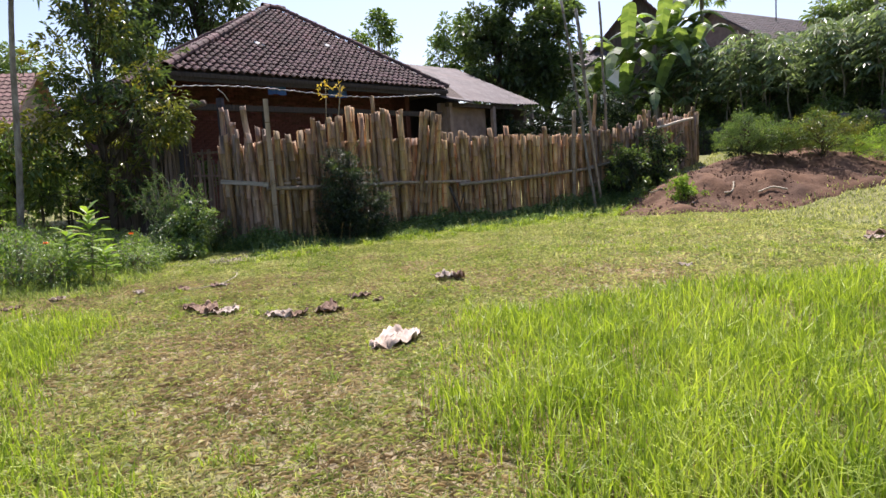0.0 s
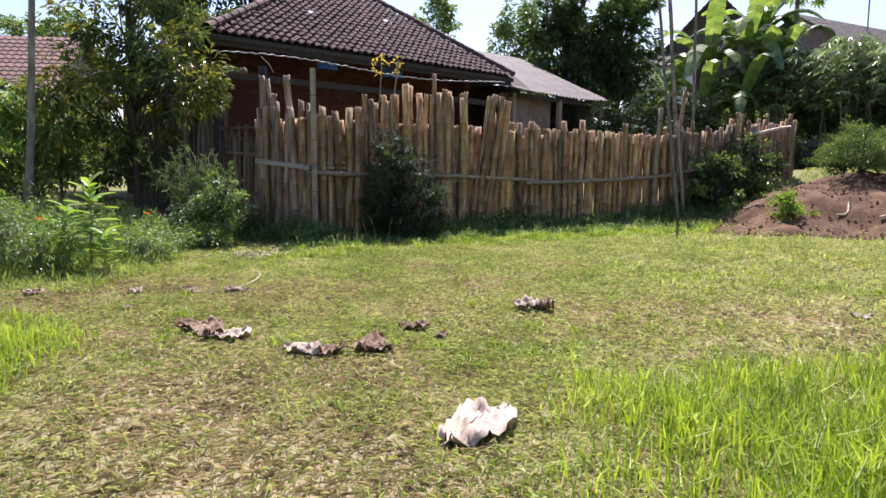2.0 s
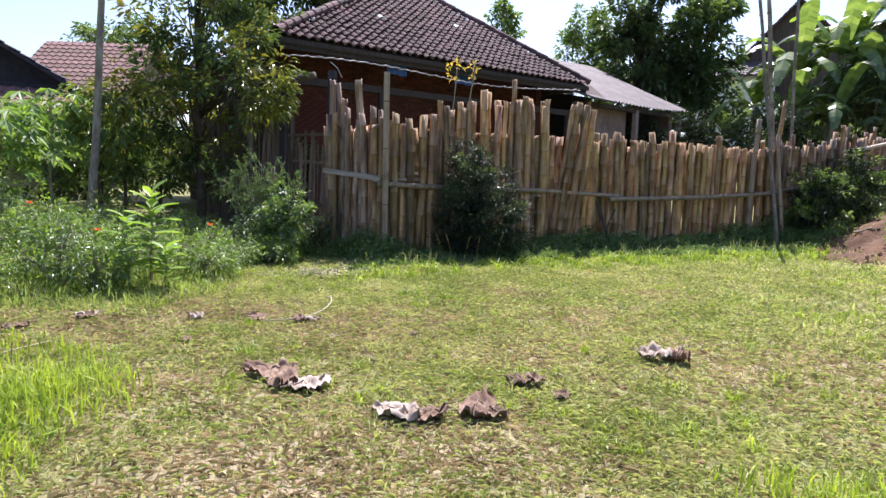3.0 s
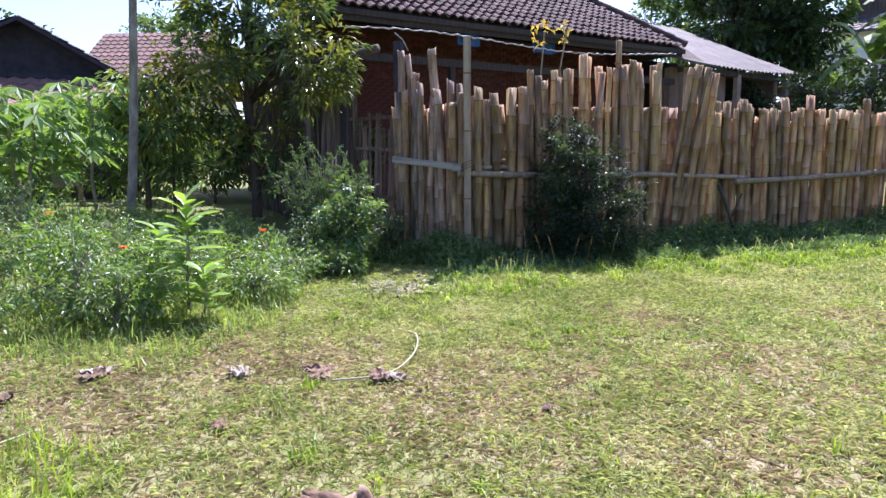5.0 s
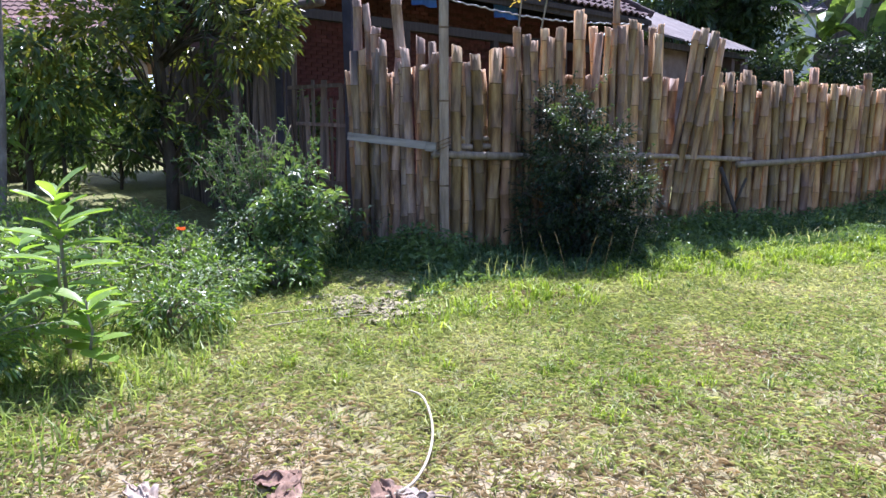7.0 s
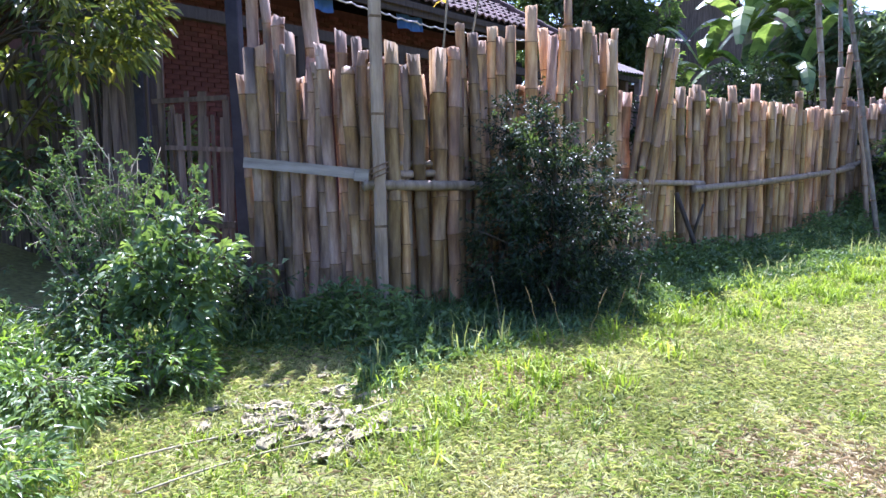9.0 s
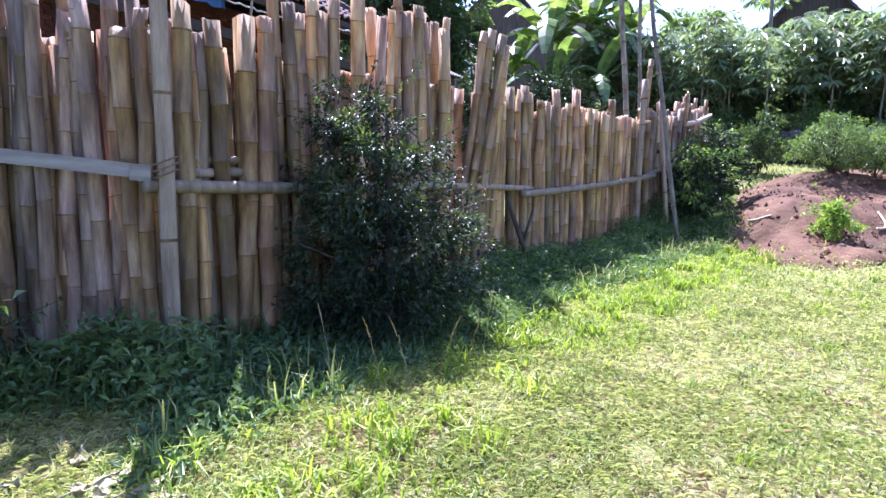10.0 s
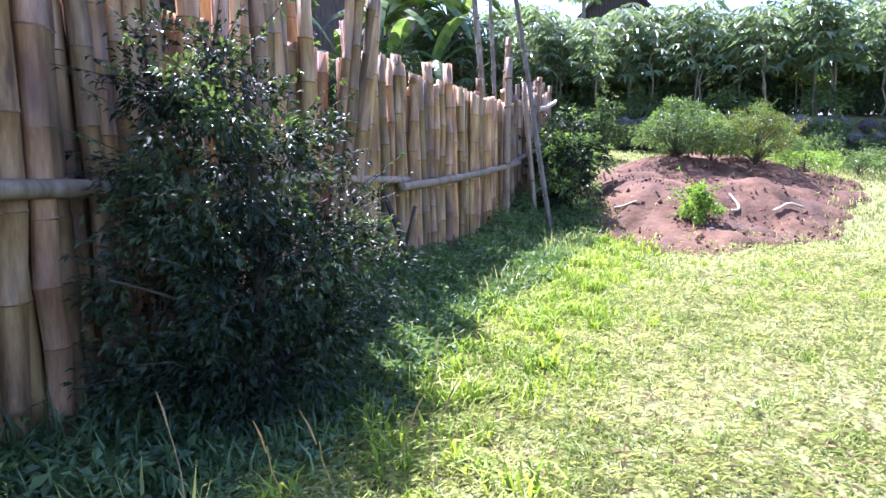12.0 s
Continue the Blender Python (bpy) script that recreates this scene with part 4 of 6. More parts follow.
def tree(name, at, trunk_h, trunk_r, blobs, clumps, per, leaf, leaf_mat, label, bark=BARK, droop=0.25, category="tree", spread=0.38, lean=(0, 0), group="", narrow=0.42, tip_mat=None, limbs=None, shoots=0):
    """blobs: (x, y, z, rx, ry, rz) about the foot. Clumps of leaves fill their outer parts, each at the end of a limb."""
    t_ = thing(name, at, label, category, group)
    gt = Geo()
    distant = math.hypot(at[0] + 1.5, at[1] - 6) > 9.5
    zs = np.linspace(-0.15, trunk_h, 9)
    path = np.column_stack((lean[0] * zs + 0.03 * np.sin(zs * 2.1), lean[1] * zs + 0.03 * np.cos(zs * 1.7), zs))
    tube(gt, path, trunk_r * np.linspace(1.15, 0.45, 9), 9)
    gl, gtip = Geo(), Geo()
    vol = np.array([b[3] * b[4] * b[5] for b in blobs]) ** 0.7
    pick = rng.choice(len(blobs), clumps, p=vol / vol.sum())
    for k, i in enumerate(pick):
        b = blobs[i]
        q = sphere_dirs(1)[0] * rng.uniform(0.3, 1.2) ** 0.6 * np.array(b[3:])
        c = np.array(b[:3]) + q
        if k < (limbs if limbs is not None else clumps * 0.5):
            s = path[min(8, max(1, int(8 * rng.uniform(0.35, 1.0))))]
            s = s if s[2] < c[2] else path[max(1, int(8 * max(0.15, (c[2] - 0.3) / max(trunk_h, 0.1)) * 0.7))]
            tube(gt, limb(s, c, n=4 if distant else 6), np.linspace(max(0.006, trunk_r * 0.28), 0.005 + trunk_r * 0.04, 4 if distant else 6), 3 if distant else 5)
        n = int(per * rng.uniform(0.6, 1.4))
        dd = sphere_dirs(n) * np.array([1, 1, 0.75])
        rad = spread * rng.uniform(0.6, 1.3)
        p = c + dd * rad * rng.uniform(0.25, 1.0, (n, 1))
        outward = dd + unit(q[None])[0] * 0.5 + np.array([0, 0, -droop]) + rng.normal(0, 0.25, (n, 3))
        L = leaf * rng.uniform(0.65, 1.3, n)
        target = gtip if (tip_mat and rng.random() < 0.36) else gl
        leaves(target, p, L, L * narrow, outward, far=distant)
    for k in range(shoots):
        b = blobs[pick[k % len(pick)]]
        d = sphere_dirs(1)[0] * [1, 1, 0.7] + [0, 0, 0.25]
        s = np.array(b[:3]) + d * np.array(b[3:]) * 0.8
        e_ = s + unit(d) * rng.uniform(0.15, 0.42) * (1 if category != "tree" else 2)
        tw = limb(s, e_, 0.05, 4)
        tube(gt, tw, np.linspace(0.004, 0.002, 4), 3)
        n = 16
        f = rng.uniform(0.1, 1.0, n)[:, None]
        leaves(gtip if (tip_mat and k % 3 == 0) else gl, s + (e_ - s) * f, leaf * rng.uniform(0.6, 1.1, n), leaf * narrow, unit(d) * 0.6 + rng.normal(0, 0.7, (n, 3)), far=distant)
    woody = part("trunk" if category == "tree" else "woody_base", gt, bark, t_, smooth=True)
    if category != "tree":
        tagged(woody, kind="stuff")
    tagged(part("crown" if category == "tree" else "foliage", gl, leaf_mat, t_), kind="stuff")
    # Paler leaves: young growth, and painted sunlit tips on the fence-end shrubs.
    if gtip.v:
        tagged(part("young_foliage", gtip, tip_mat, t_, "lighter leaves for young growth and sunlit tips"), kind="stuff")
    return t_


def gz(x, y):
    return float(surface(x, y))


def at(x, y, dz=0.0):
    return (x, y, gz(x, y) + dz)


def bush(x, y, h, rx, ry, clumps, per, leaf, mat, label, name="shrub", tip=None, narrow=0.42, spread=0.16, low=0.12, bark=BARK_DARK, limbs=None, group="", shoots=14):
    bl = [(0, 0, h * 0.32 + low, rx, ry, h * 0.33), (0.12 * rx, 0, h * 0.55, rx * 0.85, ry * 0.85, h * 0.3), (-0.1 * rx, 0, h * 0.78, rx * 0.5, ry * 0.5, h * 0.22)]
    return tree(name, at(x, y), h * 0.8, 0.028, bl, clumps, per, leaf, mat, label, bark, 0.1, "shrub", spread, tip_mat=tip, narrow=narrow, limbs=limbs, group=group, shoots=shoots)


# big glossy-leaved tree beside the house
tree("fruit_tree", at(-7.7, 15.1), 6.2, 0.085, [(0, 0, 2.3, 1.5, 1.4, 0.9), (0.2, 0, 3.9, 1.45, 1.3, 1.2), (0.2, 0, 5.5, 1.1, 1.1, 1.2), (1.1, -0.4, 3.1, 0.9, 0.9, 0.9), (-1.0, 0, 2.7, 0.8, 0.8, 0.8), (0.2, 0, 6.8, 0.7, 0.7, 0.8), (1.9, -0.9, 2.9, 0.6, 0.5, 0.5), (1.6, -0.8, 2.2, 0.6, 0.5, 0.5), (-0.9, 0, 1.2, 1.1, 0.9, 0.6), (0.4, 0.2, 1.3, 0.9, 0.8, 0.6)], 155, 62, 0.15, LEAF_DARK,
     "bushy dark-green fruit tree with olive young leaves beside the house", BARK_DARK, 0.05, tip_mat=LEAF_OLIVE, narrow=0.4, spread=0.31, shoots=60, limbs=40)
tree("fruit_tree", at(-9.6, 14.6), 2.3, 0.05, [(0.3, 0, 1.5, 1.0, 0.8, 0.6), (0.3, 0, 2.25, 0.8, 0.7, 0.5)], 46, 42, 0.17, LEAF_MID, "young fruit tree with drooping green leaves", BARK_DARK, 0.5, narrow=0.33, tip_mat=LEAF_OLIVE)
branch = [o for o in scene.objects if o.name == "fruit_tree"][0]
gb, gw = Geo(), Geo()
for k in range(16):
    c = np.array([1.55 + 0.75 * rng.random(), -1.5 + 0.6 * rng.random(), 2.1 + 0.95 * rng.random()])
    tube(gw, limb((0.05, 0, 2.2), c, 0.12), np.linspace(0.02, 0.005, 6), 5)
    n = 34
    dd = sphere_dirs(n)
    leaves(gb, c + dd * 0.26 * rng.uniform(0.3, 1, (n, 1)), 0.15 * rng.uniform(0.7, 1.2, n), 0.055, dd + [0.3, -0.2, -0.5])
part("branch", gw, BARK_DARK, branch, smooth=True)
tagged(part("branch_leaves", gb, LEAF_OLIVE, branch, "bright yellow-green young leaves"), kind="stuff")
# low dark hedge behind the plot on the left
for k, (x, y, h) in enumerate([(-9.9, 17.2, 2.3), (-11.7, 17.0, 2.2), (-13.4, 16.0, 1.9), (-8.2, 18.2, 2.5), (-15.0, 14.5, 1.8), (-16.5, 12.5, 1.9), (-7.1, 17.4, 2.3), (-10.8, 18.6, 2.6), (-9.0, 19.4, 2.8), (-12.6, 18.4, 2.6)]):
    bush(x, y, h, 1.1, 0.8, 42, 40, 0.16, LEAF_MID, "dense dark hedge shrub at the plot's edge", "hedge_shrub", spread=0.3, group="hedge shrubs round the plot")

# garden wire with a faded cloth, at the plot's edge
t_ = thing("washing_line", (-12.5, 14.0, gz(-12.5, 14.0)), "thin wire line with a faded grey cloth", "washing line")
g = Geo()
tube(g, [(0, 0, 1.05), (1.6, 0.3, 1.0), (3.4, 0.7, 1.04)], 0.006, 5)
part("wire", g, TWIG, t_)
for x, y in ((0, 0), (3.4, 0.7)):
    g = Geo()
    tube(g, [(x, y, -0.1), (x + 0.02, y, 1.1)], 0.03, 7)
    part("post", g, BARK_DARK, t_, smooth=True)
g = Geo()
n = 12
a = np.linspace(0, 0.5, n)
v = np.vstack([np.column_stack((1.2 + a, 0.24 + 0.19 * a + 0.03 * np.sin(a * 26 + zz * 3), np.full(n, zz) - 0.02 * np.cos(a * 9))) for zz in (1.0, 0.75, 0.5)])
t = []
for r_ in range(2):
    for i in range(n - 1):
        o = r_ * n + i
        t += [(o, o + 1, o + n + 1), (o, o + n + 1, o + n)]
part("cloth", g.add(v, t), GREY_WOOD, t_, "faded bluish-grey cloth", True)

# slender bare trunk with a small top
t_ = thing("slender_tree", at(-8.16, 12.35), "slender grey-trunked tree with a sparse top of large leaves", "tree")
g = Geo()
zs = np.linspace(-0.1, 6.1, 16)
tr_path = np.column_stack((0.035 * np.sin(zs * 1.1 + 0.3) + 0.095 * zs, 0.02 * zs, zs))
tube(g, tr_path, np.linspace(0.066, 0.04, 16), 9)
part("trunk", g, BARK, t_, smooth=True)
g = Geo()
for k in range(16):
    a = k * 2.4
    z = 4.6 + 1.5 * k / 16
    s = np.array([np.interp(z, zs, tr_path[:, 0]), np.interp(z, zs, tr_path[:, 1]), z])
    tip = s + np.array([math.cos(a), math.sin(a), 0.35]) * rng.uniform(0.5, 0.9)
    tube(g, limb(s, tip, 0.1), np.linspace(0.012, 0.006, 6), 4)
part("twigs", g, BARK, t_, smooth=True)
g = Geo()
for k in range(16):
    a = k * 2.4
    z = 4.9 + 1.5 * k / 16
    c = np.array([math.cos(a) * 0.65, math.sin(a) * 0.65, z])
    leaves(g, c + rng.normal(0, 0.12, (9, 3)), 0.3 * rng.uniform(0.7, 1.2, 9), 0.13, np.column_stack((np.full(9, math.cos(a)), np.full(9, math.sin(a)), np.full(9, -0.2))) + rng.normal(0, 0.5, (9, 3)))
part("crown", g, LEAF_MID, t_)


def palmate(g, c, size, d, lobes=7):
    """One cassava or papaya leaf: long lobes spread from the leaf stalk's end."""
    d = unit(np.array(d, float))
    side = unit(np.cross(d, [0, 0, 1.0]))
    ang = np.linspace(-1.9, 1.9, lobes)
    dirs = np.cos(ang)[:, None] * d + np.sin(ang)[:, None] * side
    dirs[:, 2] -= 0.25
    L = size * (1 - 0.25 * np.abs(ang) / 1.9)
    leaves(g, np.tile(c, (lobes, 1)), L, L * 0.26, dirs, 0.1, 0.15, far=True)


def cassava_parts(h, n_leaves, size, seed):
    r = np.random.default_rng(seed)
    gs, gl = Geo(), Geo()
    for k in range(r.integers(1, 3)):
        a = r.uniform(0, 6.28)
        top = np.array([0.35 * math.cos(a), 0.35 * math.sin(a), h * r.uniform(0.8, 1.0)])
        path = limb((0, 0, -0.1), top, 0.02, 8)
        tube(gs, path, np.linspace(0.035, 0.014, 8), 6)
        m_ = n_leaves // (k + 1)
        for j in range(m_):
            f = 0.38 + 0.62 * (j / m_) ** 0.8
            s = path[0] + (path[-1] - path[0]) * f
            aa = j * 2.4 + r.uniform(-0.3, 0.3)
            ln = size * r.uniform(1.0, 2.0) * (1.15 - 0.6 * f)
            e_ = s + np.array([math.cos(aa) * ln, math.sin(aa) * ln, 0.35 * ln - 0.1])
            tube(gs, [s, (s + e_) / 2 + [0, 0, 0.05], e_], 0.005, 3, False)
            palmate(gl, e_, size * r.uniform(0.7, 1.15), (math.cos(aa), math.sin(aa), -0.35))
    return gs, gl


def leafy_crop(name, label, h, n_leaves, size, seed, mat, group):
    gs, gl = cassava_parts(h, n_leaves, size, seed)
    t_ = thing(name, (0, 0, 0), label, "crop plant", group)
    part("stem", gs, STEM, t_, smooth=True)
    part("leaves", gl, mat, t_)
    return t_


# cassava field on the terrace
kinds = [leafy_crop("cassava_plant", "tall cassava plant with palmate leaves on the terrace", 3.2 + 0.3 * k, 44, 0.44, 50 + k, LEAF_FIELD, "cassava field") for k in range(4)]
ta = unit(np.array([4.6, -7.6]))
tb = unit(np.array([7.6, 4.6]))
r = np.random.default_rng(3)
first = [True] * 4
for row in range(7):
    for s in np.arange(-4.5, 22, 0.95 if row < 3 else 1.4):
        p = np.array([11.4, 24.0]) + ta * (s + r.uniform(-0.4, 0.4)) + tb * (1.0 + row * 1.25 + r.uniform(-0.35, 0.35))
        k = int(r.integers(0, 4))
        sc = r.uniform(0.85, 1.1)
        m_ = pose(p[0], p[1], float(ground_z(*p)), 0, 0, r.uniform(0, 360))
        if first[k]:
            kinds[k].matrix_basis = m_
            first[k] = False
        else:
            copy_thing(kinds[k], m_)
# papaya-like leafy plants on the left plot
for k, (x, y, h) in enumerate([(-10.2, 12.6, 2.1), (-9.8, 13.6, 2.0), (-11.6, 13.2, 2.3), (-11.0, 14.6, 2.1), (-12.6, 12.2, 2.2), (-10.9, 11.4, 1.8)]):
    t_ = leafy_crop("papaya_plant", "young papaya plant with bright lobed leaves", h + 0.35, 30, 0.42, 80 + k, LEAF_CROP, "papaya plants")
    t_.matrix_basis = pose(*at(x, y), 0, 0, k * 50)
# dark undergrowth behind and between the crops
for k in range(34):
    s = -9 + 33 * k / 34
    p = np.array([11.4, 24.0]) + ta * s + tb * (2.2 + 4.5 * (k % 3) + 1.2 * r.random())
    bush(p[0], p[1], 2.0 + 1.2 * (k % 3) * 0.7, 1.1, 1.0, 32, 30, 0.22, LEAF_DARK if k % 2 else LEAF_MID, "dark undergrowth shrub between the crops", "field_shrub", spread=0.42, limbs=6, group="undergrowth in the field")
for k in range(30):
    s = -5 + 25 * k / 30
    p = np.array([11.4, 24.0]) + ta * s + tb * (0.9 + 0.8 * (k % 3))
    bush(p[0], p[1], 0.8 + 0.3 * (k % 3), 0.6, 0.6, 22, 36, 0.13, LEAF_DARK if k % 3 else LEAF_MID, "low weeds between the cassava stems", "field_weed", spread=0.28, limbs=4, group="undergrowth in the field", shoots=4)
# tall papaya tree above the cassava
for x, y, h in ((12.3, 29.8, 6.3), (21.0, 31.0, 6.6), (27.5, 33.5, 6.8)):
    gs, gl = Geo(), Geo()
    tube(gs, np.column_stack((0.05 * np.sin(np.linspace(0, 3, 8)), np.zeros(8), np.linspace(-0.1, h, 8))), np.linspace(0.13, 0.08, 8), 9)
    for j in range(30):
        a, ln = j * 2.4, rng.uniform(0.5, 1.1)
        e_ = np.array([math.cos(a) * ln, math.sin(a) * ln, h - 0.2 + rng.uniform(-0.2, 0.5)])
        tube(gs, [(0, 0, h - 0.1), e_ * [0.5, 0.5, 1] + [0, 0, 0.08], e_], 0.012, 4, False)
        palmate(gl, e_, rng.uniform(0.35, 0.55), (math.cos(a), math.sin(a), -0.5), 8)
    t_ = thing("papaya_tree", at(x, y), "tall papaya tree with a bare trunk and leaf crown", "tree")
    part("trunk", gs, BARK, t_, smooth=True)
    part("crown", gl, LEAF_MID, t_)


def banana(x, y, h, n, seed, scale=1.0):
    r = np.random.default_rng(seed)
    t_ = thing("banana_plant", at(x, y), "banana plant with broad bright-green torn leaves", "banana plant", "banana plants")
    g = Geo()
    zs = np.linspace(-0.1, h, 8)
    tube(g, np.column_stack((0.04 * zs, 0 * zs, zs)), np.linspace(0.16, 0.09, 8) * scale, 10)
    part("stem", g, STEM, t_, smooth=True)
    for k in range(n):
        a = k * 2.4 + r.uniform(-0.3, 0.3)
        rise = r.uniform(0.5, 1.15) if k > 3 else r.uniform(1.2, 1.5)
        ln = r.uniform(2.3, 3.2) * scale
        m_ = 16
        f = np.linspace(0, 1, m_)
        out = ln * (f * (0.45 + 0.3 * (1 - rise * 0.5)))
        up = h + ln * (rise * 0.75 * f - (0.55 + 0.25 * r.random()) * f ** 2.4)
        c = np.column_stack((0.04 * h + np.cos(a) * out, np.sin(a) * out, up))
        w = 0.25 * scale * np.sqrt(np.clip(np.sin(f * math.pi * 0.95 + 0.1), 0.02, 1))
        w[:2] = 0.03
        sd = np.array([-math.sin(a), math.cos(a), 0])
        g = Geo()
        for sgn in (-1, 1):
            for i in range(m_ - 1):
                tear = 0.0 if r.random() < 0.7 else 0.05
                dz0, dz1 = -0.35 * w[i] - tear, -0.35 * w[i + 1] - tear * r.random()
                q = [c[i], c[i + 1], c[i + 1] + sgn * sd * w[i + 1] + [0, 0, dz1], c[i] + sgn * sd * w[i] * (1 - tear * 3) + [0, 0, dz0]]
                g.add(q, [(0, 1, 2), (0, 2, 3)] if sgn < 0 else [(0, 2, 1), (0, 3, 2)])
        part("leaf", g, LEAF_LIGHT if k == 1 else LEAF_MID if k % 3 else LEAF_DARK, t_)
    return t_


for k, (x, y, h, n, s) in enumerate([(8.5, 29.0, 4.2, 11, 1.3), (9.8, 28.6, 3.8, 11, 1.25), (7.9, 27.6, 2.6, 9, 1.15), (10.6, 29.6, 4.4, 11, 1.25), (9.2, 27.2, 2.4, 9, 1.1), (10.9, 28.0, 3.2, 10, 1.15), (7.3, 29.4, 3.0, 8, 1.1), (23.2, 21.5, 2.6, 8, 1.1), (24.8, 20.5, 3.0, 8, 1.15), (22.6, 23.5, 2.8, 8, 1.1), (22.0, 17.8, 2.2, 7, 1.0)]):
    banana(x, y, h, n, 30 + k, s)

# trees behind the houses
tree("shade_tree", at(3.2, 31.5), 6.5, 0.16, [(-0.3, 0, 5.0, 1.5, 1.5, 1.6), (0.8, 0, 6.6, 1.5, 1.4, 1.3), (-0.8, 0, 6.6, 1.1, 1.1, 1.0), (1.7, 0, 4.6, 1.2, 1.2, 1.4), (0.9, 0, 8.0, 0.8, 0.8, 0.6)], 150, 60, 0.25, LEAF_DARK, "dark dense shade tree behind the bamboo fence", BARK_DARK, spread=0.45, narrow=0.5)
tree("shade_tree", at(5.6, 32.0), 7.0, 0.16, [(0, 0, 5.4, 1.5, 1.4, 1.6), (0.3, 0, 7.2, 1.2, 1.2, 1.0), (0.6, 0, 3.5, 1.3, 1.2, 1.2)], 110, 60, 0.25, LEAF_DARK, "dark dense shade tree behind the bamboo fence", BARK_DARK, spread=0.45, narrow=0.5, tip_mat=LEAF_MID)
tree("shade_tree", at(0.6, 36.0), 5.5, 0.12, [(0, 0, 6.0, 1.0, 1.0, 1.5), (0.2, 0, 7.6, 0.5, 0.5, 0.9)], 40, 45, 0.26, LEAF_MID, "slim lighter-green tree behind the roofs", BARK, spread=0.4)
tree("shade_tree", at(2.0, 37.0), 5.5, 0.12, [(0, 0, 6.2, 0.9, 0.9, 1.6), (0.1, 0, 8.0, 0.5, 0.5, 0.8)], 40, 45, 0.26, LEAF_MID, "slim lighter-green tree behind the roofs", BARK, spread=0.4)
tree("shade_tree", at(-3.5, 44.0), 7.5, 0.14, [(0, 0, 9.0, 1.4, 1.2, 1.3), (0.4, 0, 10.3, 0.7, 0.7, 0.8)], 40, 40, 0.3, LEAF_MID, "slim lighter-green tree behind the roofs", BARK, spread=0.45)
tree("shade_tree", at(-12.0, 27.5), 8.0, 0.2, [(-0.5, 0, 8.0, 2.0, 1.8, 1.6), (1.2, 0, 9.5, 1.5, 1.4, 1.2), (-1.6, 0, 9.6, 1.2, 1.2, 1.0), (0, 0, 6.4, 2.0, 1.6, 1.2)], 130, 55, 0.27, LEAF_DARK, "tall dark tree behind the house", BARK_DARK, spread=0.5)
tree("shade_tree", at(-10.2, 30.0), 9.0, 0.2, [(0.5, 0, 8.6, 1.6, 1.5, 1.8), (-0.6, 0, 10.4, 1.1, 1.1, 1.0)], 80, 55, 0.27, LEAF_DARK, "tall dark tree behind the house", BARK_DARK, spread=0.5)
tree("shade_tree", at(-26.0, 38.0), 7.0, 0.2, [(0, 0, 7.2, 2.4, 2.0, 1.6), (2.2, 0, 7.6, 1.8, 1.6, 1.3)], 80, 50, 0.3, LEAF_MID, "distant tree behind the pale roof", BARK, spread=0.55)
tree("shade_tree", at(-29.0, 30.0), 7.0, 0.2, [(0, 0, 5.6, 2.6, 2.2, 2.0), (-2.2, 0, 5.0, 2.0, 1.8, 1.8)], 80, 50, 0.3, LEAF_DARK, "distant tree behind the dark house", BARK, spread=0.55)
tree("shade_tree", at(26.0, 41.0), 7.5, 0.2, [(0, 0, 7.6, 1.8, 1.6, 0.9), (1.8, 0, 7.2, 1.2, 1.2, 0.8), (-1.5, 0, 7.2, 1.0, 1.0, 0.7)], 60, 40, 0.34, LEAF_MID, "spreading tree between the roofs above the field", BARK, spread=0.5)
for k, (x, y) in enumerate([(36, 30), (38, 22), (36, 12), (34, 4), (40, 38), (20, 52), (6, 48), (28, 52), (-6, 54), (-18, 52), (-34, 44), (-38, 30), (-36, 16), (-34, 4)]):
    tree("shade_tree", at(x, y), 6.0, 0.2, [(0, 0, 5.2, 2.8, 2.6, 2.2), (1.5, 0.5, 6.8, 1.8, 1.6, 1.4), (-1.6, 0, 4.4, 2.0, 2.0, 1.8)], 70, 45, 0.42, LEAF_MID if k % 2 else LEAF_DARK, "broad leafy tree at the edge of the field", BARK_DARK, spread=0.7, group="trees round the plot", limbs=12)
# backing trees behind the walker close the plot
for x, y in ((-14, -14), (-4, -18), (7, -17), (17, -12), (24, -3)):
    tree("shade_tree", at(x, y), 6.0, 0.2, [(0, 0, 5.2, 2.8, 2.6, 2.2), (1.5, 0.5, 6.8, 1.8, 1.6, 1.4), (-1.6, 0, 4.4, 2.0, 2.0, 1.8)], 50, 40, 0.45, LEAF_MID, "broad leafy tree at the edge of the field", BARK_DARK, spread=0.7, group="trees round the plot", limbs=12)

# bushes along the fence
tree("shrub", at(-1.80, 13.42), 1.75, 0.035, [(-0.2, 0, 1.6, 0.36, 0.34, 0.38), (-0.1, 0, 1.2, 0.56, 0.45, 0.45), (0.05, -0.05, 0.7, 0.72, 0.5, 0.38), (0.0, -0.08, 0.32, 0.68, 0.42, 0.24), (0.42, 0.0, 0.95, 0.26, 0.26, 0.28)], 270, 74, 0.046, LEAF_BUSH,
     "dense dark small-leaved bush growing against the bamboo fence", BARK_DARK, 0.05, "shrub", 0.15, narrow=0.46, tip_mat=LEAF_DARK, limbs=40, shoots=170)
bush(-4.70, 12.15, 1.2, 0.40, 0.38, 46, 26, 0.10, LEAF_MID, "leafy shrub with glossy light-green leaves", tip=WEED, spread=0.14, narrow=0.5)


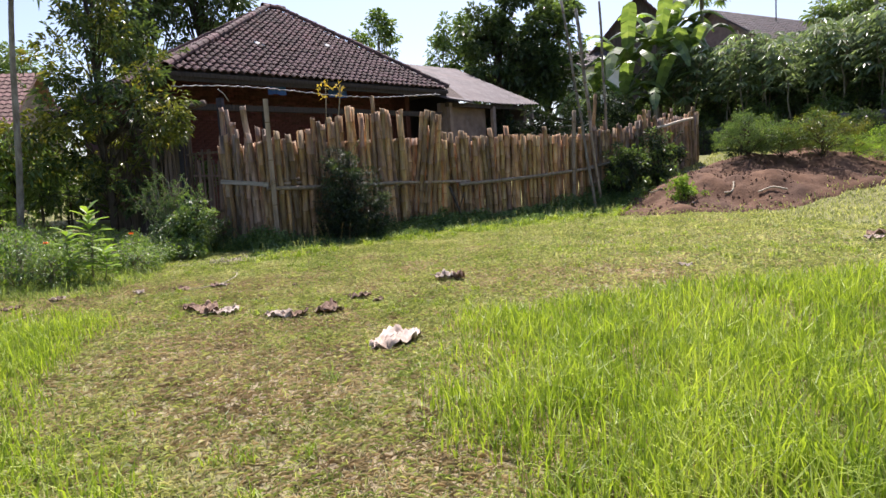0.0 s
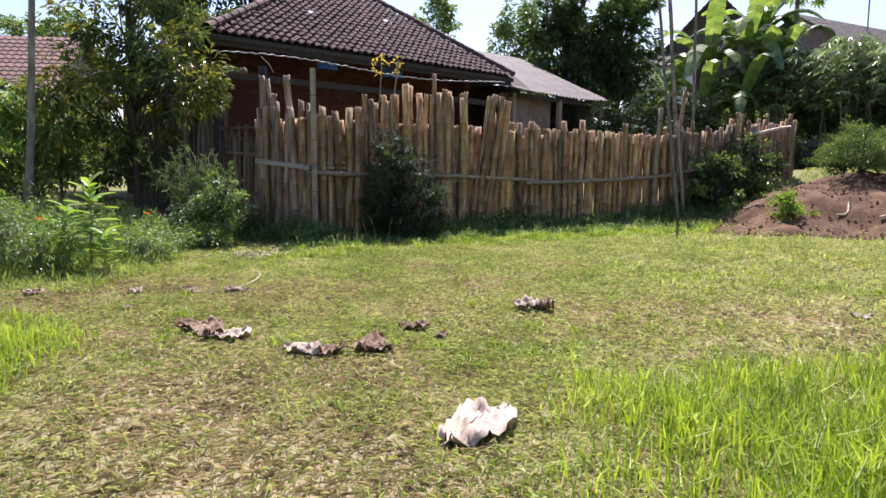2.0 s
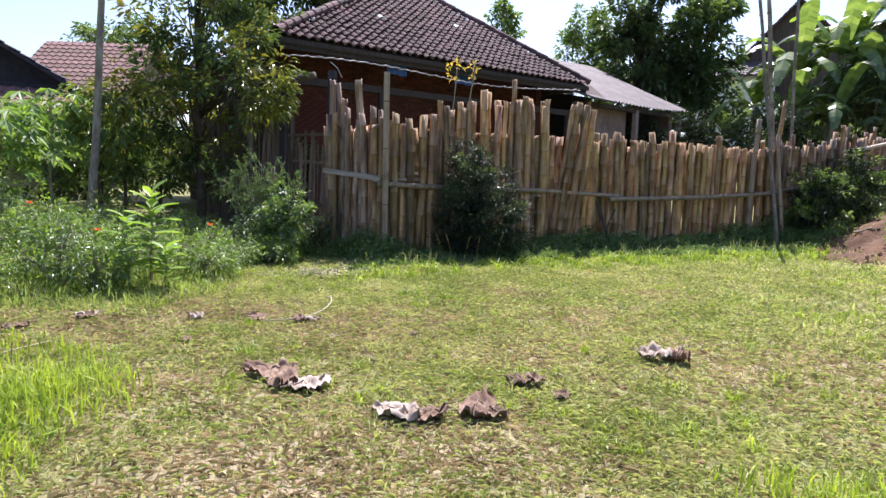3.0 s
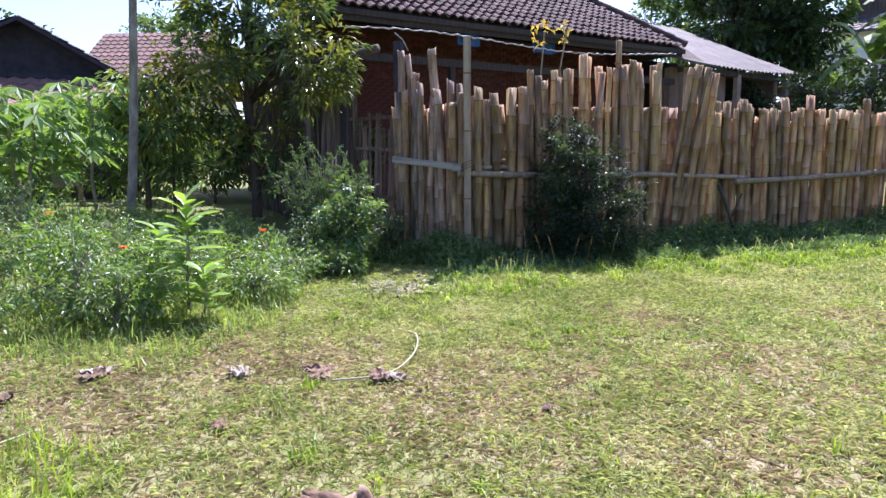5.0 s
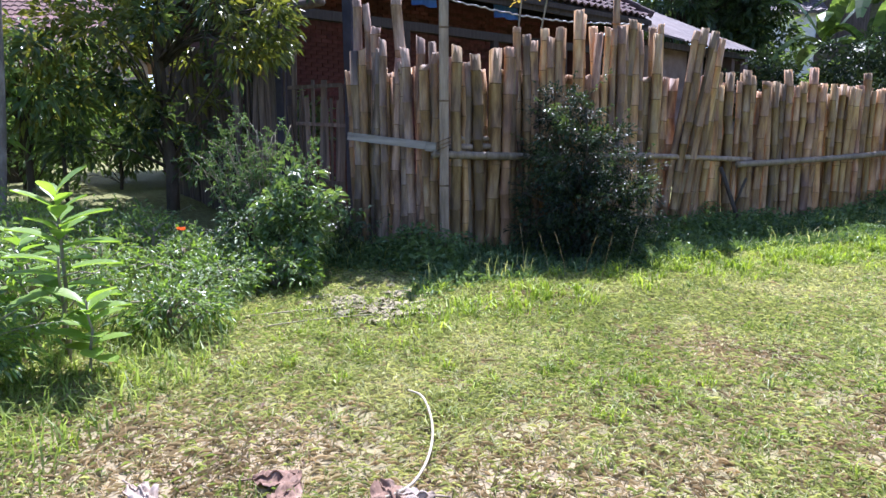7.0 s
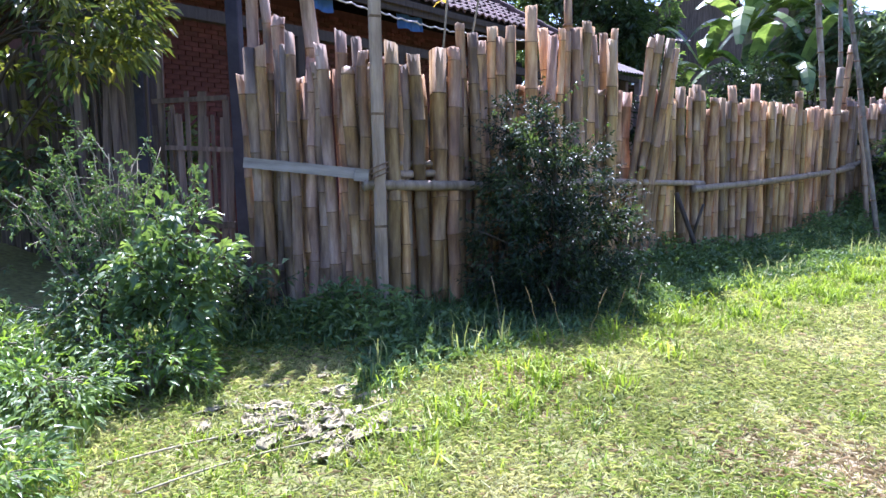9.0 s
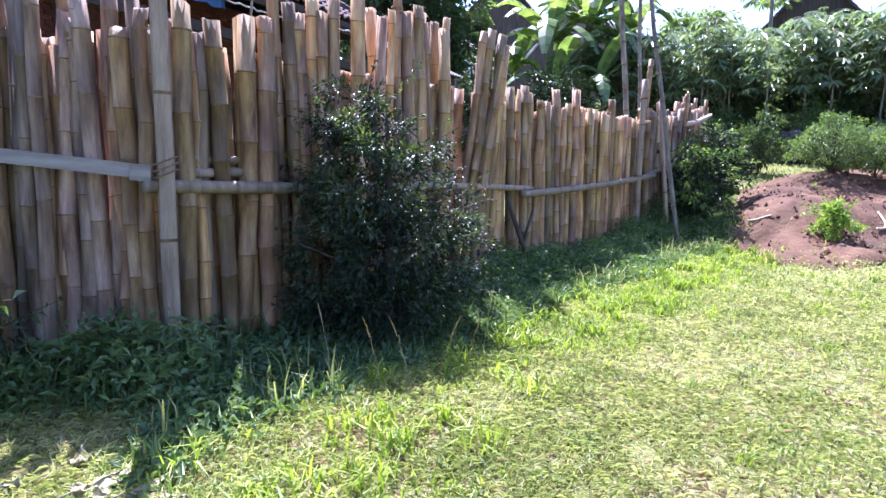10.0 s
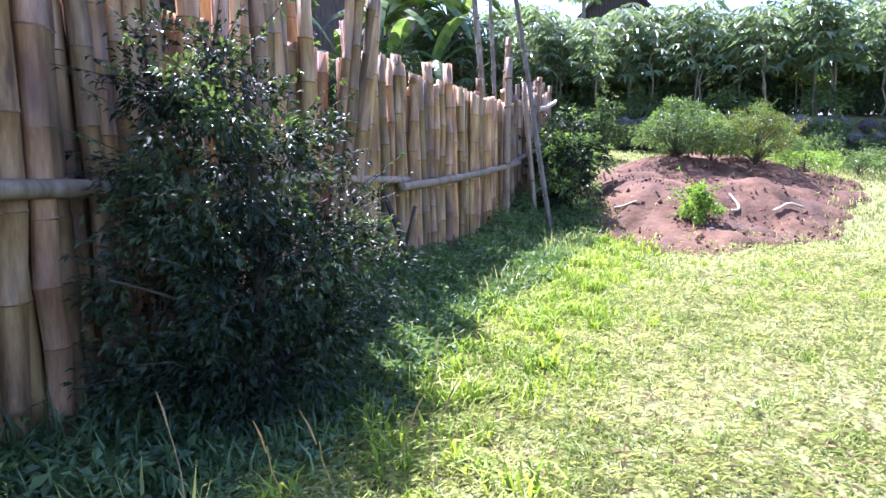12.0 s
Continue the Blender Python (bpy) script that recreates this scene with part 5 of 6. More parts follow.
def twiggy_shrub(x, y, h, reach, stems, leaf, mat, label):
    """Thin stems fan out from one foot; small leaves sit along their side twigs."""
    t_ = thing("shrub", at(x, y), label, "shrub")
    gw, gl = Geo(), Geo()
    for k in range(stems):
        a, out = k * 2.4, reach * math.sqrt((k + 0.5) / stems)
        top = np.array([math.cos(a) * out, math.sin(a) * out * 0.8, h * rng.uniform(0.75, 1.0) * (1 - 0.35 * (out / reach) ** 2)])
        stem_ = limb((0, 0, -0.03), top, 0.08, 7)
        tube(gw, stem_, np.linspace(0.012, 0.003, 7), 5)
        for q in range(13):
            f = rng.uniform(0.25, 0.98)
            s0 = np.array([np.interp(f * 6, range(7), stem_[:, c]) for c in range(3)])
            d = unit(0.6 * unit(top) + rng.normal(0, 0.6, 3))
            e_ = s0 + d * rng.uniform(0.12, 0.32)
            tube(gw, [s0, (s0 + e_) / 2 + [0, 0, 0.01], e_], [0.0035, 0.0028, 0.0015], 3, False)
            n = 20
            leaves(gl, s0 + (e_ - s0) * rng.uniform(0.1, 1.05, (n, 1)), leaf * rng.uniform(0.6, 1.3, n), leaf * 0.42, d * 0.5 + rng.normal(0, 0.8, (n, 3)), far=True)
    tagged(part("woody_base", gw, STEM, t_, "thin grey twigs", True), kind="stuff")
    tagged(part("foliage", gl, mat, t_), kind="stuff")
    return t_


twiggy_shrub(-5.35, 12.7, 1.75, 0.75, 30, 0.042, WEED, "open thorny shrub with thin grey twigs")
bush(-5.2, 12.1, 0.75, 0.5, 0.4, 34, 34, 0.065, WEED, "low dark-leaved shrub in the weeds", spread=0.16)
bush(-4.5, 13.05, 0.55, 0.3, 0.22, 20, 40, 0.07, LEAF_DARK, "low dark shrub at the fence corner", spread=0.16)
# A paler share of leaves stands in for sun on the tips.
bush(5.05, 17.7, 1.5, 0.6, 0.5, 60, 45, 0.10, LEAF_BUSH, "dark shrub by the fence end, sunlit tips painted as paler leaves", tip=LEAF_MID, spread=0.18)
bush(6.3, 18.5, 1.6, 0.8, 0.6, 70, 45, 0.10, LEAF_BUSH, "dark shrub by the fence end, sunlit tips painted as paler leaves", tip=LEAF_MID, spread=0.2)
# Added dark fill that hides sunlit ground past the shed.
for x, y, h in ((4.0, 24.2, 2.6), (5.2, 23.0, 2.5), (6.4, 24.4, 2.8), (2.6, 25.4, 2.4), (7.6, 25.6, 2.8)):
    bush(x, y, h, 0.9, 0.8, 50, 45, 0.15, LEAF_BUSH, "added dark shrub filling a gap behind the bamboo fence", spread=0.3, limbs=8, group="shrubs behind the fence")
bush(9.7, 20.6, 1.6, 0.6, 0.6, 40, 45, 0.11, LEAF_DARK, "dark shrub in the shade below the terrace", spread=0.24)
bush(8.55, 17.75, 1.15, 0.95, 0.8, 120, 55, 0.055, LEAF_MID, "bushy green herb on top of the soil heap", tip=WEED, spread=0.15)
bush(10.1, 16.9, 1.2, 1.15, 0.85, 140, 55, 0.05, LEAF_OLIVE, "bushy herb with brownish seed heads on the soil heap", tip=LEAF_MID, spread=0.15)
bush(9.3, 17.4, 1.0, 0.8, 0.7, 90, 55, 0.055, LEAF_MID, "bushy green herb on top of the soil heap", spread=0.15)
bush(5.95, 15.6, 0.55, 0.33, 0.3, 34, 30, 0.075, LEAF_LIGHT, "small bright yellow-green plant on bare soil", "herb", spread=0.09, low=0.02)
for k, (x, y, h) in enumerate([(11.6, 16.6, 0.6), (12.6, 17.4, 0.7), (13.4, 16.2, 0.65), (11.9, 18.4, 0.6), (14.2, 17.4, 0.8), (10.8, 19.2, 0.7), (13.4, 19.0, 0.8), (14.6, 15.2, 0.7), (12.4, 20.4, 0.8), (15.6, 14.0, 0.8), (16.4, 12.6, 0.9)]):
    bush(x, y, h, 0.75, 0.6, 40, 40, 0.06, LEAF_MID if k % 3 else LEAF_LIGHT, "low green weeds at the foot of the terrace", "weed_clump", spread=0.2, group="weeds by the terrace")
for k in range(22):
    s = -6 + k * 0.95
    x, y = 11.4 + ta[0] * s - tb[0] * (0.35 + 0.3 * (k % 2)), 24.0 + ta[1] * s - tb[1] * (0.35 + 0.3 * (k % 2))
    bush(x, y, 0.7 + 0.25 * (k % 3), 0.6, 0.5, 30, 40, 0.08, LEAF_DARK if k % 2 else LEAF_MID, "dark weeds overgrowing the stone terrace", "weed_clump", spread=0.22, limbs=6, group="weeds by the terrace")
for k, (x, y, h) in enumerate([(18.0, 17.5, 1.9), (19.5, 15.6, 2.1), (18.6, 13.8, 1.8), (17.6, 19.6, 1.7), (20.8, 17.4, 2.0)]):
    bush(x, y, h, 1.0, 0.9, 60, 45, 0.12, LEAF_LIGHT if k % 2 else LEAF_MID, "tall bright herb clump on the terrace", "herb_clump", spread=0.26, group="herbs on the terrace")

# broad-leaved sapling and weeds on the left
t_ = thing("sapling", at(-5.3, 9.6), "young sapling with broad bright-green leaves", "sapling")
g = Geo()
tube(g, limb((0, 0, -0.05), (0.05, -0.05, 1.1), 0.0, 7), np.linspace(0.014, 0.008, 7), 6)
tube(g, limb((0, 0, 0.1), (0.25, -0.35, 0.75), 0.0, 7), np.linspace(0.012, 0.006, 7), 6)
part("stem", g, STEM, t_, smooth=True)


def broad_leaf(g, base, d, ln, w):
    d = unit(np.array(d, float))
    sd = unit(np.cross(d, [0, 0, 1.0]))
    f = np.linspace(0, 1, 6)
    c = np.array(base) + d * ln * f[:, None] - np.array([0, 0, 1]) * (0.28 * ln * f ** 2)[:, None]
    ww = w * np.array([0.08, 0.5, 0.85, 1.0, 0.8, 0.04])
    v = np.vstack((c, c + sd * ww[:, None] / 2 + [0, 0, 0.12 * w], c - sd * ww[:, None] / 2 + [0, 0, 0.12 * w]))
    t = []
    for i in range(5):
        t += [(i, i + 1, 7 + i), (i, 7 + i, 6 + i), (i, 12 + i, 13 + i), (i, 13 + i, i + 1)]
    g.add(v, t)


for k in range(30):
    a = k * 2.4 + rng.uniform(-0.7, 0.7)
    z = 0.2 + 0.9 * (k / 30) ** 0.8
    ln = 0.32 * (1.1 - 0.25 * k / 30) * rng.uniform(0.75, 1.2)
    up = 0.2 + 1.1 * (k / 30) ** 2 + rng.uniform(-0.2, 0.2)
    ofs = np.array([0.25, -0.35]) * (z / 0.75) if k % 3 == 0 and z < 0.78 else np.array([0.05, -0.05]) * z
    g = Geo()
    broad_leaf(g, (ofs[0], ofs[1], z), (math.cos(a), math.sin(a), up), ln, ln * 0.45)
    part("leaf", g, LEAF_LIGHT, t_, smooth=True)
for k, (x, y, h, rx) in enumerate([(-6.1, 9.1, 0.95, 0.5), (-6.7, 9.7, 0.9, 0.6), (-5.9, 10.0, 0.7, 0.5), (-7.4, 9.2, 1.0, 0.6), (-7.0, 10.6, 0.8, 0.6), (-5.6, 9.0, 0.6, 0.4), (-8.0, 10.4, 0.9, 0.7), (-6.2, 11.2, 0.6, 0.5), (-5.0, 10.2, 0.4, 0.4), (-8.6, 9.4, 1.0, 0.7), (-6.6, 8.4, 0.5, 0.5), (-5.6, 11.5, 0.5, 0.45), (-6.3, 12.2, 0.6, 0.5), (-5.1, 11.2, 0.35, 0.4), (-6.9, 12.8, 0.55, 0.5), (-4.75, 11.65, 0.35, 0.35), (-7.4, 11.8, 0.6, 0.5)]):
    bush(x, y, h, rx, rx * 0.9, 40, 30, 0.07, LEAF_MID if k % 3 else WEED, "tangled green weeds and thin stalks beside the turf", "weed_clump", spread=0.16, narrow=0.3, tip=LEAF_LIGHT, limbs=24, bark=STEM, group="weeds in the garden plot")
for x, y, z in ((-5.65, 11.6, 0.55), (-7.2, 10.0, 0.75), (-5.9, 9.5, 0.65)):
    f_ = thing("orange_flower", (x, y, gz(x, y)), "small orange marigold flower on a thin stalk", "flower")
    g = Geo()
    tube(g, limb((0, 0, -0.02), (0.02, 0, z), 0.02), 0.004, 5)
    part("stalk", g, LEAF_MID, f_)
    g = Geo()
    for k in range(14):
        a = k * 0.9
        leaves(g, np.array([(0.02, 0, z)]), 0.055, 0.035, np.array([(math.cos(a), math.sin(a), 0.25 + 0.05 * k)]), 0.1, 0.0)
    part("petals", g, FLOWER, f_)
t_ = thing("sapling", at(-5.75, 9.85), "low sapling with pale yellow-green leaves", "sapling")
g = Geo()
tube(g, limb((0, 0, -0.05), (0.0, -0.05, 0.75), 0.0, 7), np.linspace(0.012, 0.006, 7), 6)
part("stem", g, STEM, t_, smooth=True)
for k in range(18):
    a = k * 2.4 + rng.uniform(-0.6, 0.6)
    g = Geo()
    broad_leaf(g, (0, -0.04, 0.3 + 0.5 * k / 18), (math.cos(a), math.sin(a), 0.3 + 0.5 * k / 18), 0.24 * rng.uniform(0.7, 1.2), 0.1)
    part("leaf", g, LEAF_LIGHT, t_, smooth=True)
t_ = thing("sapling", at(-4.95, 9.3), "small sapling with broad bright-green leaves", "sapling")
g = Geo()
tube(g, limb((0, 0, -0.05), (0.03, 0, 0.5), 0.0, 7), np.linspace(0.01, 0.006, 7), 6)
part("stem", g, STEM, t_, smooth=True)
for k in range(14):
    a = k * 2.4 + rng.uniform(-0.6, 0.6)
    g = Geo()
    broad_leaf(g, (0.02, 0, 0.15 + 0.36 * k / 14), (math.cos(a), math.sin(a), 0.3 + 0.5 * k / 14), 0.26 * rng.uniform(0.7, 1.2), 0.12)
    part("leaf", g, LEAF_LIGHT, t_, smooth=True)
# yellow-leaved sprigs behind the fence
for x, y in ((-2.62, 15.5), (-2.25, 15.4)):
    f_ = thing("sapling", at(x, y), "thin stem with yellow leaves behind the fence", "sapling")
    g = Geo()
    tube(g, limb((0, 0, -0.05), (0.03, 0, 3.45), 0.01), 0.014, 6)
    part("stem", g, STEM, f_, smooth=True)
    g = Geo()
    n = 16
    leaves(g, np.column_stack((rng.normal(0.03, 0.06, n), rng.normal(0, 0.06, n), rng.uniform(3.2, 3.55, n))), 0.15, 0.06, rng.normal(0, 1, (n, 3)) + [0, 0, 0.7])
    part("leaves", g, LEAF_YELLOW, f_)

# ---- stone terrace edge ----
tw = thing("terrace_wall", (11.4, 24.0, 0), "low dry-stone terrace edge below the crops", "terrace wall", kind="structure")
meshes = []
for k in range(6):
    bm = bmesh.new()
    bmesh.ops.create_icosphere(bm, subdivisions=1, radius=0.5)
    for v in bm.verts:
        v.co *= rng.uniform(0.75, 1.1)
    me = bpy.data.meshes.new("stone")
    bm.to_mesh(me)
    bm.free()
    me.materials.append(STONE)
    meshes.append(me)
r = random.Random(9)
for layer in range(3):
    s = -7.0 + 0.2 * layer
    while s < 15:
        w = r.uniform(0.35, 0.65)
        x, y = 11.4 + ta[0] * s + tb[0] * (0.12 + 0.1 * layer), 24.0 + ta[1] * s + tb[1] * (0.12 + 0.1 * layer)
        z = float(height(x, y)) + 0.15 + 0.36 * layer
        o = part("stone", meshes[r.randrange(6)], None, tw)
        o.matrix_basis = Matrix.Translation((x - 11.4, y - 24.0, z)) @ Euler((r.uniform(-0.2, 0.2), r.uniform(-0.2, 0.2), math.atan2(ta[1], ta[0]))).to_matrix().to_4x4() @ Matrix.Diagonal((w * 1.1, 0.45, 0.45, 1))
        s += w * 0.95

# ---- litter on the turf ----


def dead_leaf(x, y, ln, w, curl, mat, label, turn, seed, name="dry_leaf", lift=0.03):
    nu, nv = 19, 13
    g = Geo()
    v = []
    for i in range(nu):
        for j in range(nv):
            a, b = i / (nu - 1) * 2 - 1, j / (nv - 1) * 2 - 1
            half = math.sqrt(max(0.03, 1 - abs(a) ** 2.6)) * (1 + 0.18 * noise.noise(Vector((a * 3, seed, 0))))
            q = Vector((a * 2.2 + seed, b * 2.2, seed * 0.7))
            half *= 1 + 0.2 * noise.noise(Vector((a * 9, seed + (3 if b > 0 else 0), 1)))
            z = curl * (0.9 * abs(noise.noise(q * 0.8)) + 0.28 * noise.noise(q * 3.1)) + curl * (0.15 * b * b * math.sin(a * 2 + seed) + 0.1 * a * a) + 0.08 * curl
            v.append((a * ln / 2, b * half * w / 2, max(0.0, z) + lift))
    t = []
    for i in range(nu - 1):
        for j in range(nv - 1):
            o = i * nv + j
            t += [(o, o + nv, o + nv + 1), (o, o + nv + 1, o + 1)]
    v = np.array(v)
    g.add(np.vstack((v, v - [0, 0, 0.004])), np.concatenate((np.array(t), np.array(t)[:, ::-1] + len(v))))
    o = part(name, g, mat, smooth=True)
    o.matrix_basis = pose(x, y, gz(x, y), 0, 0, turn)
    tagged(o, label, "dead leaf", "dead leaves on the turf")
    if ln > 0.13:
        g = Geo()
        mid_ = v.reshape(nu, nv, 3)[:, nv // 2] + [0, 0, 0.004]
        tube(g, np.vstack((mid_[:1] - [0.06, 0, 0.0], mid_)), 0.004, 5)
        part("midrib", g, mat, o, smooth=True)
    return o


PALE, BROWN = "crumpled pale dried leaf lying on the turf", "curled brown dried leaf lying on the turf"
dead_leaf(-0.42, 4.98, 0.54, 0.3, 0.15, DEAD, "large crumpled whitish dried leaf on the turf", 58, 1.3, lift=0.01)
dead_leaf(0.03, 7.66, 0.3, 0.22, 0.14, DEAD, PALE, -10, 2.1)
dead_leaf(0.16, 7.62, 0.18, 0.16, 0.16, DEAD_DARK, BROWN, 60, 2.9)
for k, (x, y, ln, dk) in enumerate([(-2.62, 6.72, 0.36, 1), (-2.30, 6.58, 0.30, 0), (-2.48, 6.60, 0.3, 1), (-1.66, 6.22, 0.30, 0), (-1.5, 6.24, 0.26, 1), (-1.22, 6.42, 0.34, 1), (-1.12, 6.36, 0.2, 1), (-0.95, 6.95, 0.26, 1), (-0.72, 6.72, 0.14, 1), (6.3, 9.1, 0.42, 1), (6.05, 8.9, 0.26, 0), (-4.9, 7.98, 0.2, 0), (-4.85, 7.9, 0.2, 1), (-3.98, 8.22, 0.17, 0), (-3.5, 8.42, 0.2, 1), (-3.42, 8.3, 0.18, 1), (-3.0, 8.3, 0.2, 1), (-2.9, 8.3, 0.15, 0), (-5.1, 7.4, 0.2, 1), (-3.6, 7.4, 0.12, 1), (2.9, 7.6, 0.16, 0), (2.3, 6.1, 0.14, 1), (-1.9, 8.0, 0.1, 1)]):
    dead_leaf(x, y, ln, ln * 0.62, ln * 0.3, DEAD_DARK if dk else DEAD, BROWN if dk else PALE, k * 53, 3.7 + k * 1.3)
r = random.Random(4)
for k in range(40):
    x, y = r.gauss(-3.72, 0.26), r.gauss(11.08, 0.22)
    dead_leaf(x, y, r.uniform(0.12, 0.30), r.uniform(0.03, 0.10), r.uniform(0.03, 0.06), CUT, "bleached cut leaf in a small pile of cuttings", r.gauss(30, 50), 40 + k, lift=0.01 + 0.02 * r.random())


def stick(pts, rad, label, mat=TWIG):
    p0 = pts[0]
    z0 = gz(p0[0], p0[1])
    t_ = thing("stick", (p0[0], p0[1], z0), label, "stick", "sticks on the ground")
    for _ in range(3):
        q = [np.array(p, float) for p in pts]
        pts = [tuple(q[0])] + [tuple(a * w + b * (1 - w)) for a, b in zip(q, q[1:]) for w in (0.75, 0.25)] + [tuple(q[-1])]
    g = Geo()
    tube(g, [(x - p0[0], y - p0[1], gz(x, y) - z0 + z) for x, y, z in pts], rad, 6)
    part("twig", g, mat, t_, smooth=True)


stick([(-3.1, 9.3, 0.05), (-3.0, 9.2, 0.07), (-2.9, 8.85, 0.06), (-2.88, 8.5, 0.06), (-2.95, 8.28, 0.05), (-3.3, 8.2, 0.04)], 0.0065, "thin pale curved dry vine on the turf")
stick([(-4.6, 10.6, 0.03), (-4.1, 10.95, 0.04), (-3.5, 11.12, 0.03), (-3.3, 11.3, 0.04)], 0.006, "long pale dry stalk in the turf", CUT)
stick([(-4.3, 10.3, 0.05), (-3.9, 10.7, 0.04), (-3.4, 10.9, 0.03)], 0.005, "long pale dry stalk in the turf", CUT)
stick([(-4.5, 7.1, 0.05), (-4.6, 6.7, 0.06), (-4.75, 6.4, 0.03)], 0.006, "thin pale dry stalk in the turf")
stick([(5.55, 16.9, 0.03), (5.75, 16.6, 0.05)], 0.02, "pale cut stick on the soil heap")
stick([(7.3, 15.9, 0.03), (7.15, 15.6, 0.03), (6.95, 15.65, 0.02)], 0.022, "pale cut stick on the soil heap")
stick([(7.6, 15.3, 0.03), (8.2, 15.1, 0.04)], 0.022, "pale cut stick on the soil heap")
# stones by the fence's foot
for k, (x, y, s) in enumerate([(0.55, 15.42, 0.22), (0.8, 15.45, 0.15), (0.35, 15.2, 0.12), (7.6, 19.6, 0.22), (8.2, 20.0, 0.25), (5.6, 15.2, 0.12), (5.95, 15.05, 0.1)]):
    o = part("stone", meshes[k % 6], None)
    o.matrix_basis = pose(x, y, gz(x, y) + s * 0.15, 0, 0, k * 50) @ Matrix.Diagonal((s * 1.3, s, s * 0.8, 1))
    tagged(o, "grey field stone half sunk in the weeds", "stone", "loose stones")
# dark branch leaning on the fence
t_ = thing("branch", at(0.55, 15.3), "dark dead branch leaning on the bamboo fence", "branch")
g = Geo()
tube(g, [(0, 0, 0), (-0.1, 0.1, 0.4), (-0.3, 0.15, 0.95)], 0.028, 7)
tube(g, [(-0.1, 0.1, 0.4), (0.05, 0.14, 0.8)], 0.018, 6)
part("wood", g, BARK_DARK, t_, smooth=True)

# ---- grass ----
LATTICE = np.random.default_rng(21).uniform(-1, 1, (256, 256))


def patchy(x, y, f, s):
    """Uneven patches about 3 / f metres wide, mostly between -1 and 1."""
    total = 0.0
    for octave, weight in ((1.0, 1.0), (2.3, 0.6)):
        u, v = x * f * octave / 2.2 + s * 37.7 + 500, y * f * octave / 2.2 + s * 11.3 + 500
        i, j = np.floor(u).astype(int), np.floor(v).astype(int)
        a, b = ramp01(u - i), ramp01(v - j)
        q = LATTICE
        total = total + weight * ((q[i % 256, j % 256] * (1 - a) + q[(i + 1) % 256, j % 256] * a) * (1 - b) + (q[i % 256, (j + 1) % 256] * (1 - a) + q[(i + 1) % 256, (j + 1) % 256] * a) * b)
    return total


def tall_zone(x, y):
    """How far into the two stands of long grass."""
    wob = 0.22 * patchy(x, y, 2.0, 0.4)
    right = np.minimum(x + 0.22 + wob, (6.1 + 0.2 * x - y) + wob)
    left = np.minimum(-1.45 - 0.56 * (y - 2.63) - x + 1.6 * wob, 7.1 - 0.25 * (x + 4) - y + wob)
    return np.maximum(right, left)


def behind_fence(x, y):
    xs = np.array([-14, -4.7] + [p[0] for p in FENCE] + [10.5])
    ys = np.array([15.8, 13.4] + [p[1] for p in FENCE] + [24])
    return y - np.interp(x, xs, ys)


def in_mound(x, y):
    return mound_z(x, y)[1] < 0.97 - 0.3 * rng.random(np.shape(x)) ** 3


def scatter(n, x0, x1, y0, y1):
    return rng.uniform(x0, x1, n), rng.uniform(y0, y1, n)


def near(x, y):
    """Metres to the walked strip."""
    px = np.interp(y, [0, 4, 7.8, 10.3], [0, -1.5, -3.2, -3.0])
    return np.hypot(x - px, np.maximum(0, y - 10.3) + np.maximum(0, -y))


def sow(name, n, area, want, hgt, wid, lean, mat, label):
    """Blades over an area; want(x, y) gives the share that stays."""
    x, y = scatter(n, *area)
    keep_ = rng.random(n) < want(x, y)
    x, y = x[keep_], y[keep_]
    m_ = len(x)
    h = hgt(x, y) * rng.uniform(0.5, 1.35, m_)
    w = wid(x, y) * rng.uniform(0.7, 1.3, m_)
    g = Geo()
    blades(g, np.column_stack((x, y, surface(x, y) - 0.005)), h, w, np.clip(rng.beta(3.2, 1.25, m_) if lean > 1.22 else rng.beta(2, 2.2, m_) * lean, 0.02, 0.97))
    tagged(part(name, g, mat), label, "grass", kind="stuff")


def lawn_share(x, y):
    d = near(x, y)
    s = np.clip(2.6 / (d + 0.8), 0.16, 1.0)
    s = s * np.clip(0.7 + 0.6 * patchy(x, y, 15.0, 0.3), 0.12, 1) * (1 - 0.64 * dryness(x, y)) * np.clip(0.8 + 0.4 * patchy(x, y, 1.4, 1.1), 0.35, 1)
    return s * ~in_mound(x, y) * (behind_fence(x, y) < -0.02) * np.where(tall_zone(x, y) > 0.15, 0.4, 1)


def dry_share(x, y):
    d = near(x, y)
    s = np.clip(2.6 / (d + 0.8), 0.16, 1.0)
    return s * (0.14 + 0.86 * dryness(x, y)) * ~in_mound(x, y) * (behind_fence(x, y) < -0.3)


def far_w(x, y):
    return 1 + 0.13 * np.clip(near(x, y) - 1, 0, 10)


def fence_gap(x, y):
    return -behind_fence(x, y)


def sow_mat(name, n, area, want, length, width, rise, mat, label):
    """Creeping blades that lie over one another: each rises a little and arches back to the ground."""
    x, y = scatter(n, *area)
    keep_ = rng.random(n) < want(x, y)
    x, y = x[keep_], y[keep_]
    m_ = len(x)
    a = rng.uniform(0, 2 * math.pi, m_)
    L = length(x, y) * rng.uniform(0.55, 1.4, m_)
    g = Geo()
    leaves(g, np.column_stack((x, y, surface(x, y) + rng.uniform(0.0, 0.03, m_))), L, width(x, y) * rng.uniform(0.7, 1.3, m_), np.column_stack((np.cos(a), np.sin(a), rng.uniform(0.05, rise, m_))), 0.2, 0.35, far=True)
    tagged(part(name, g, mat), label, "grass", kind="stuff")


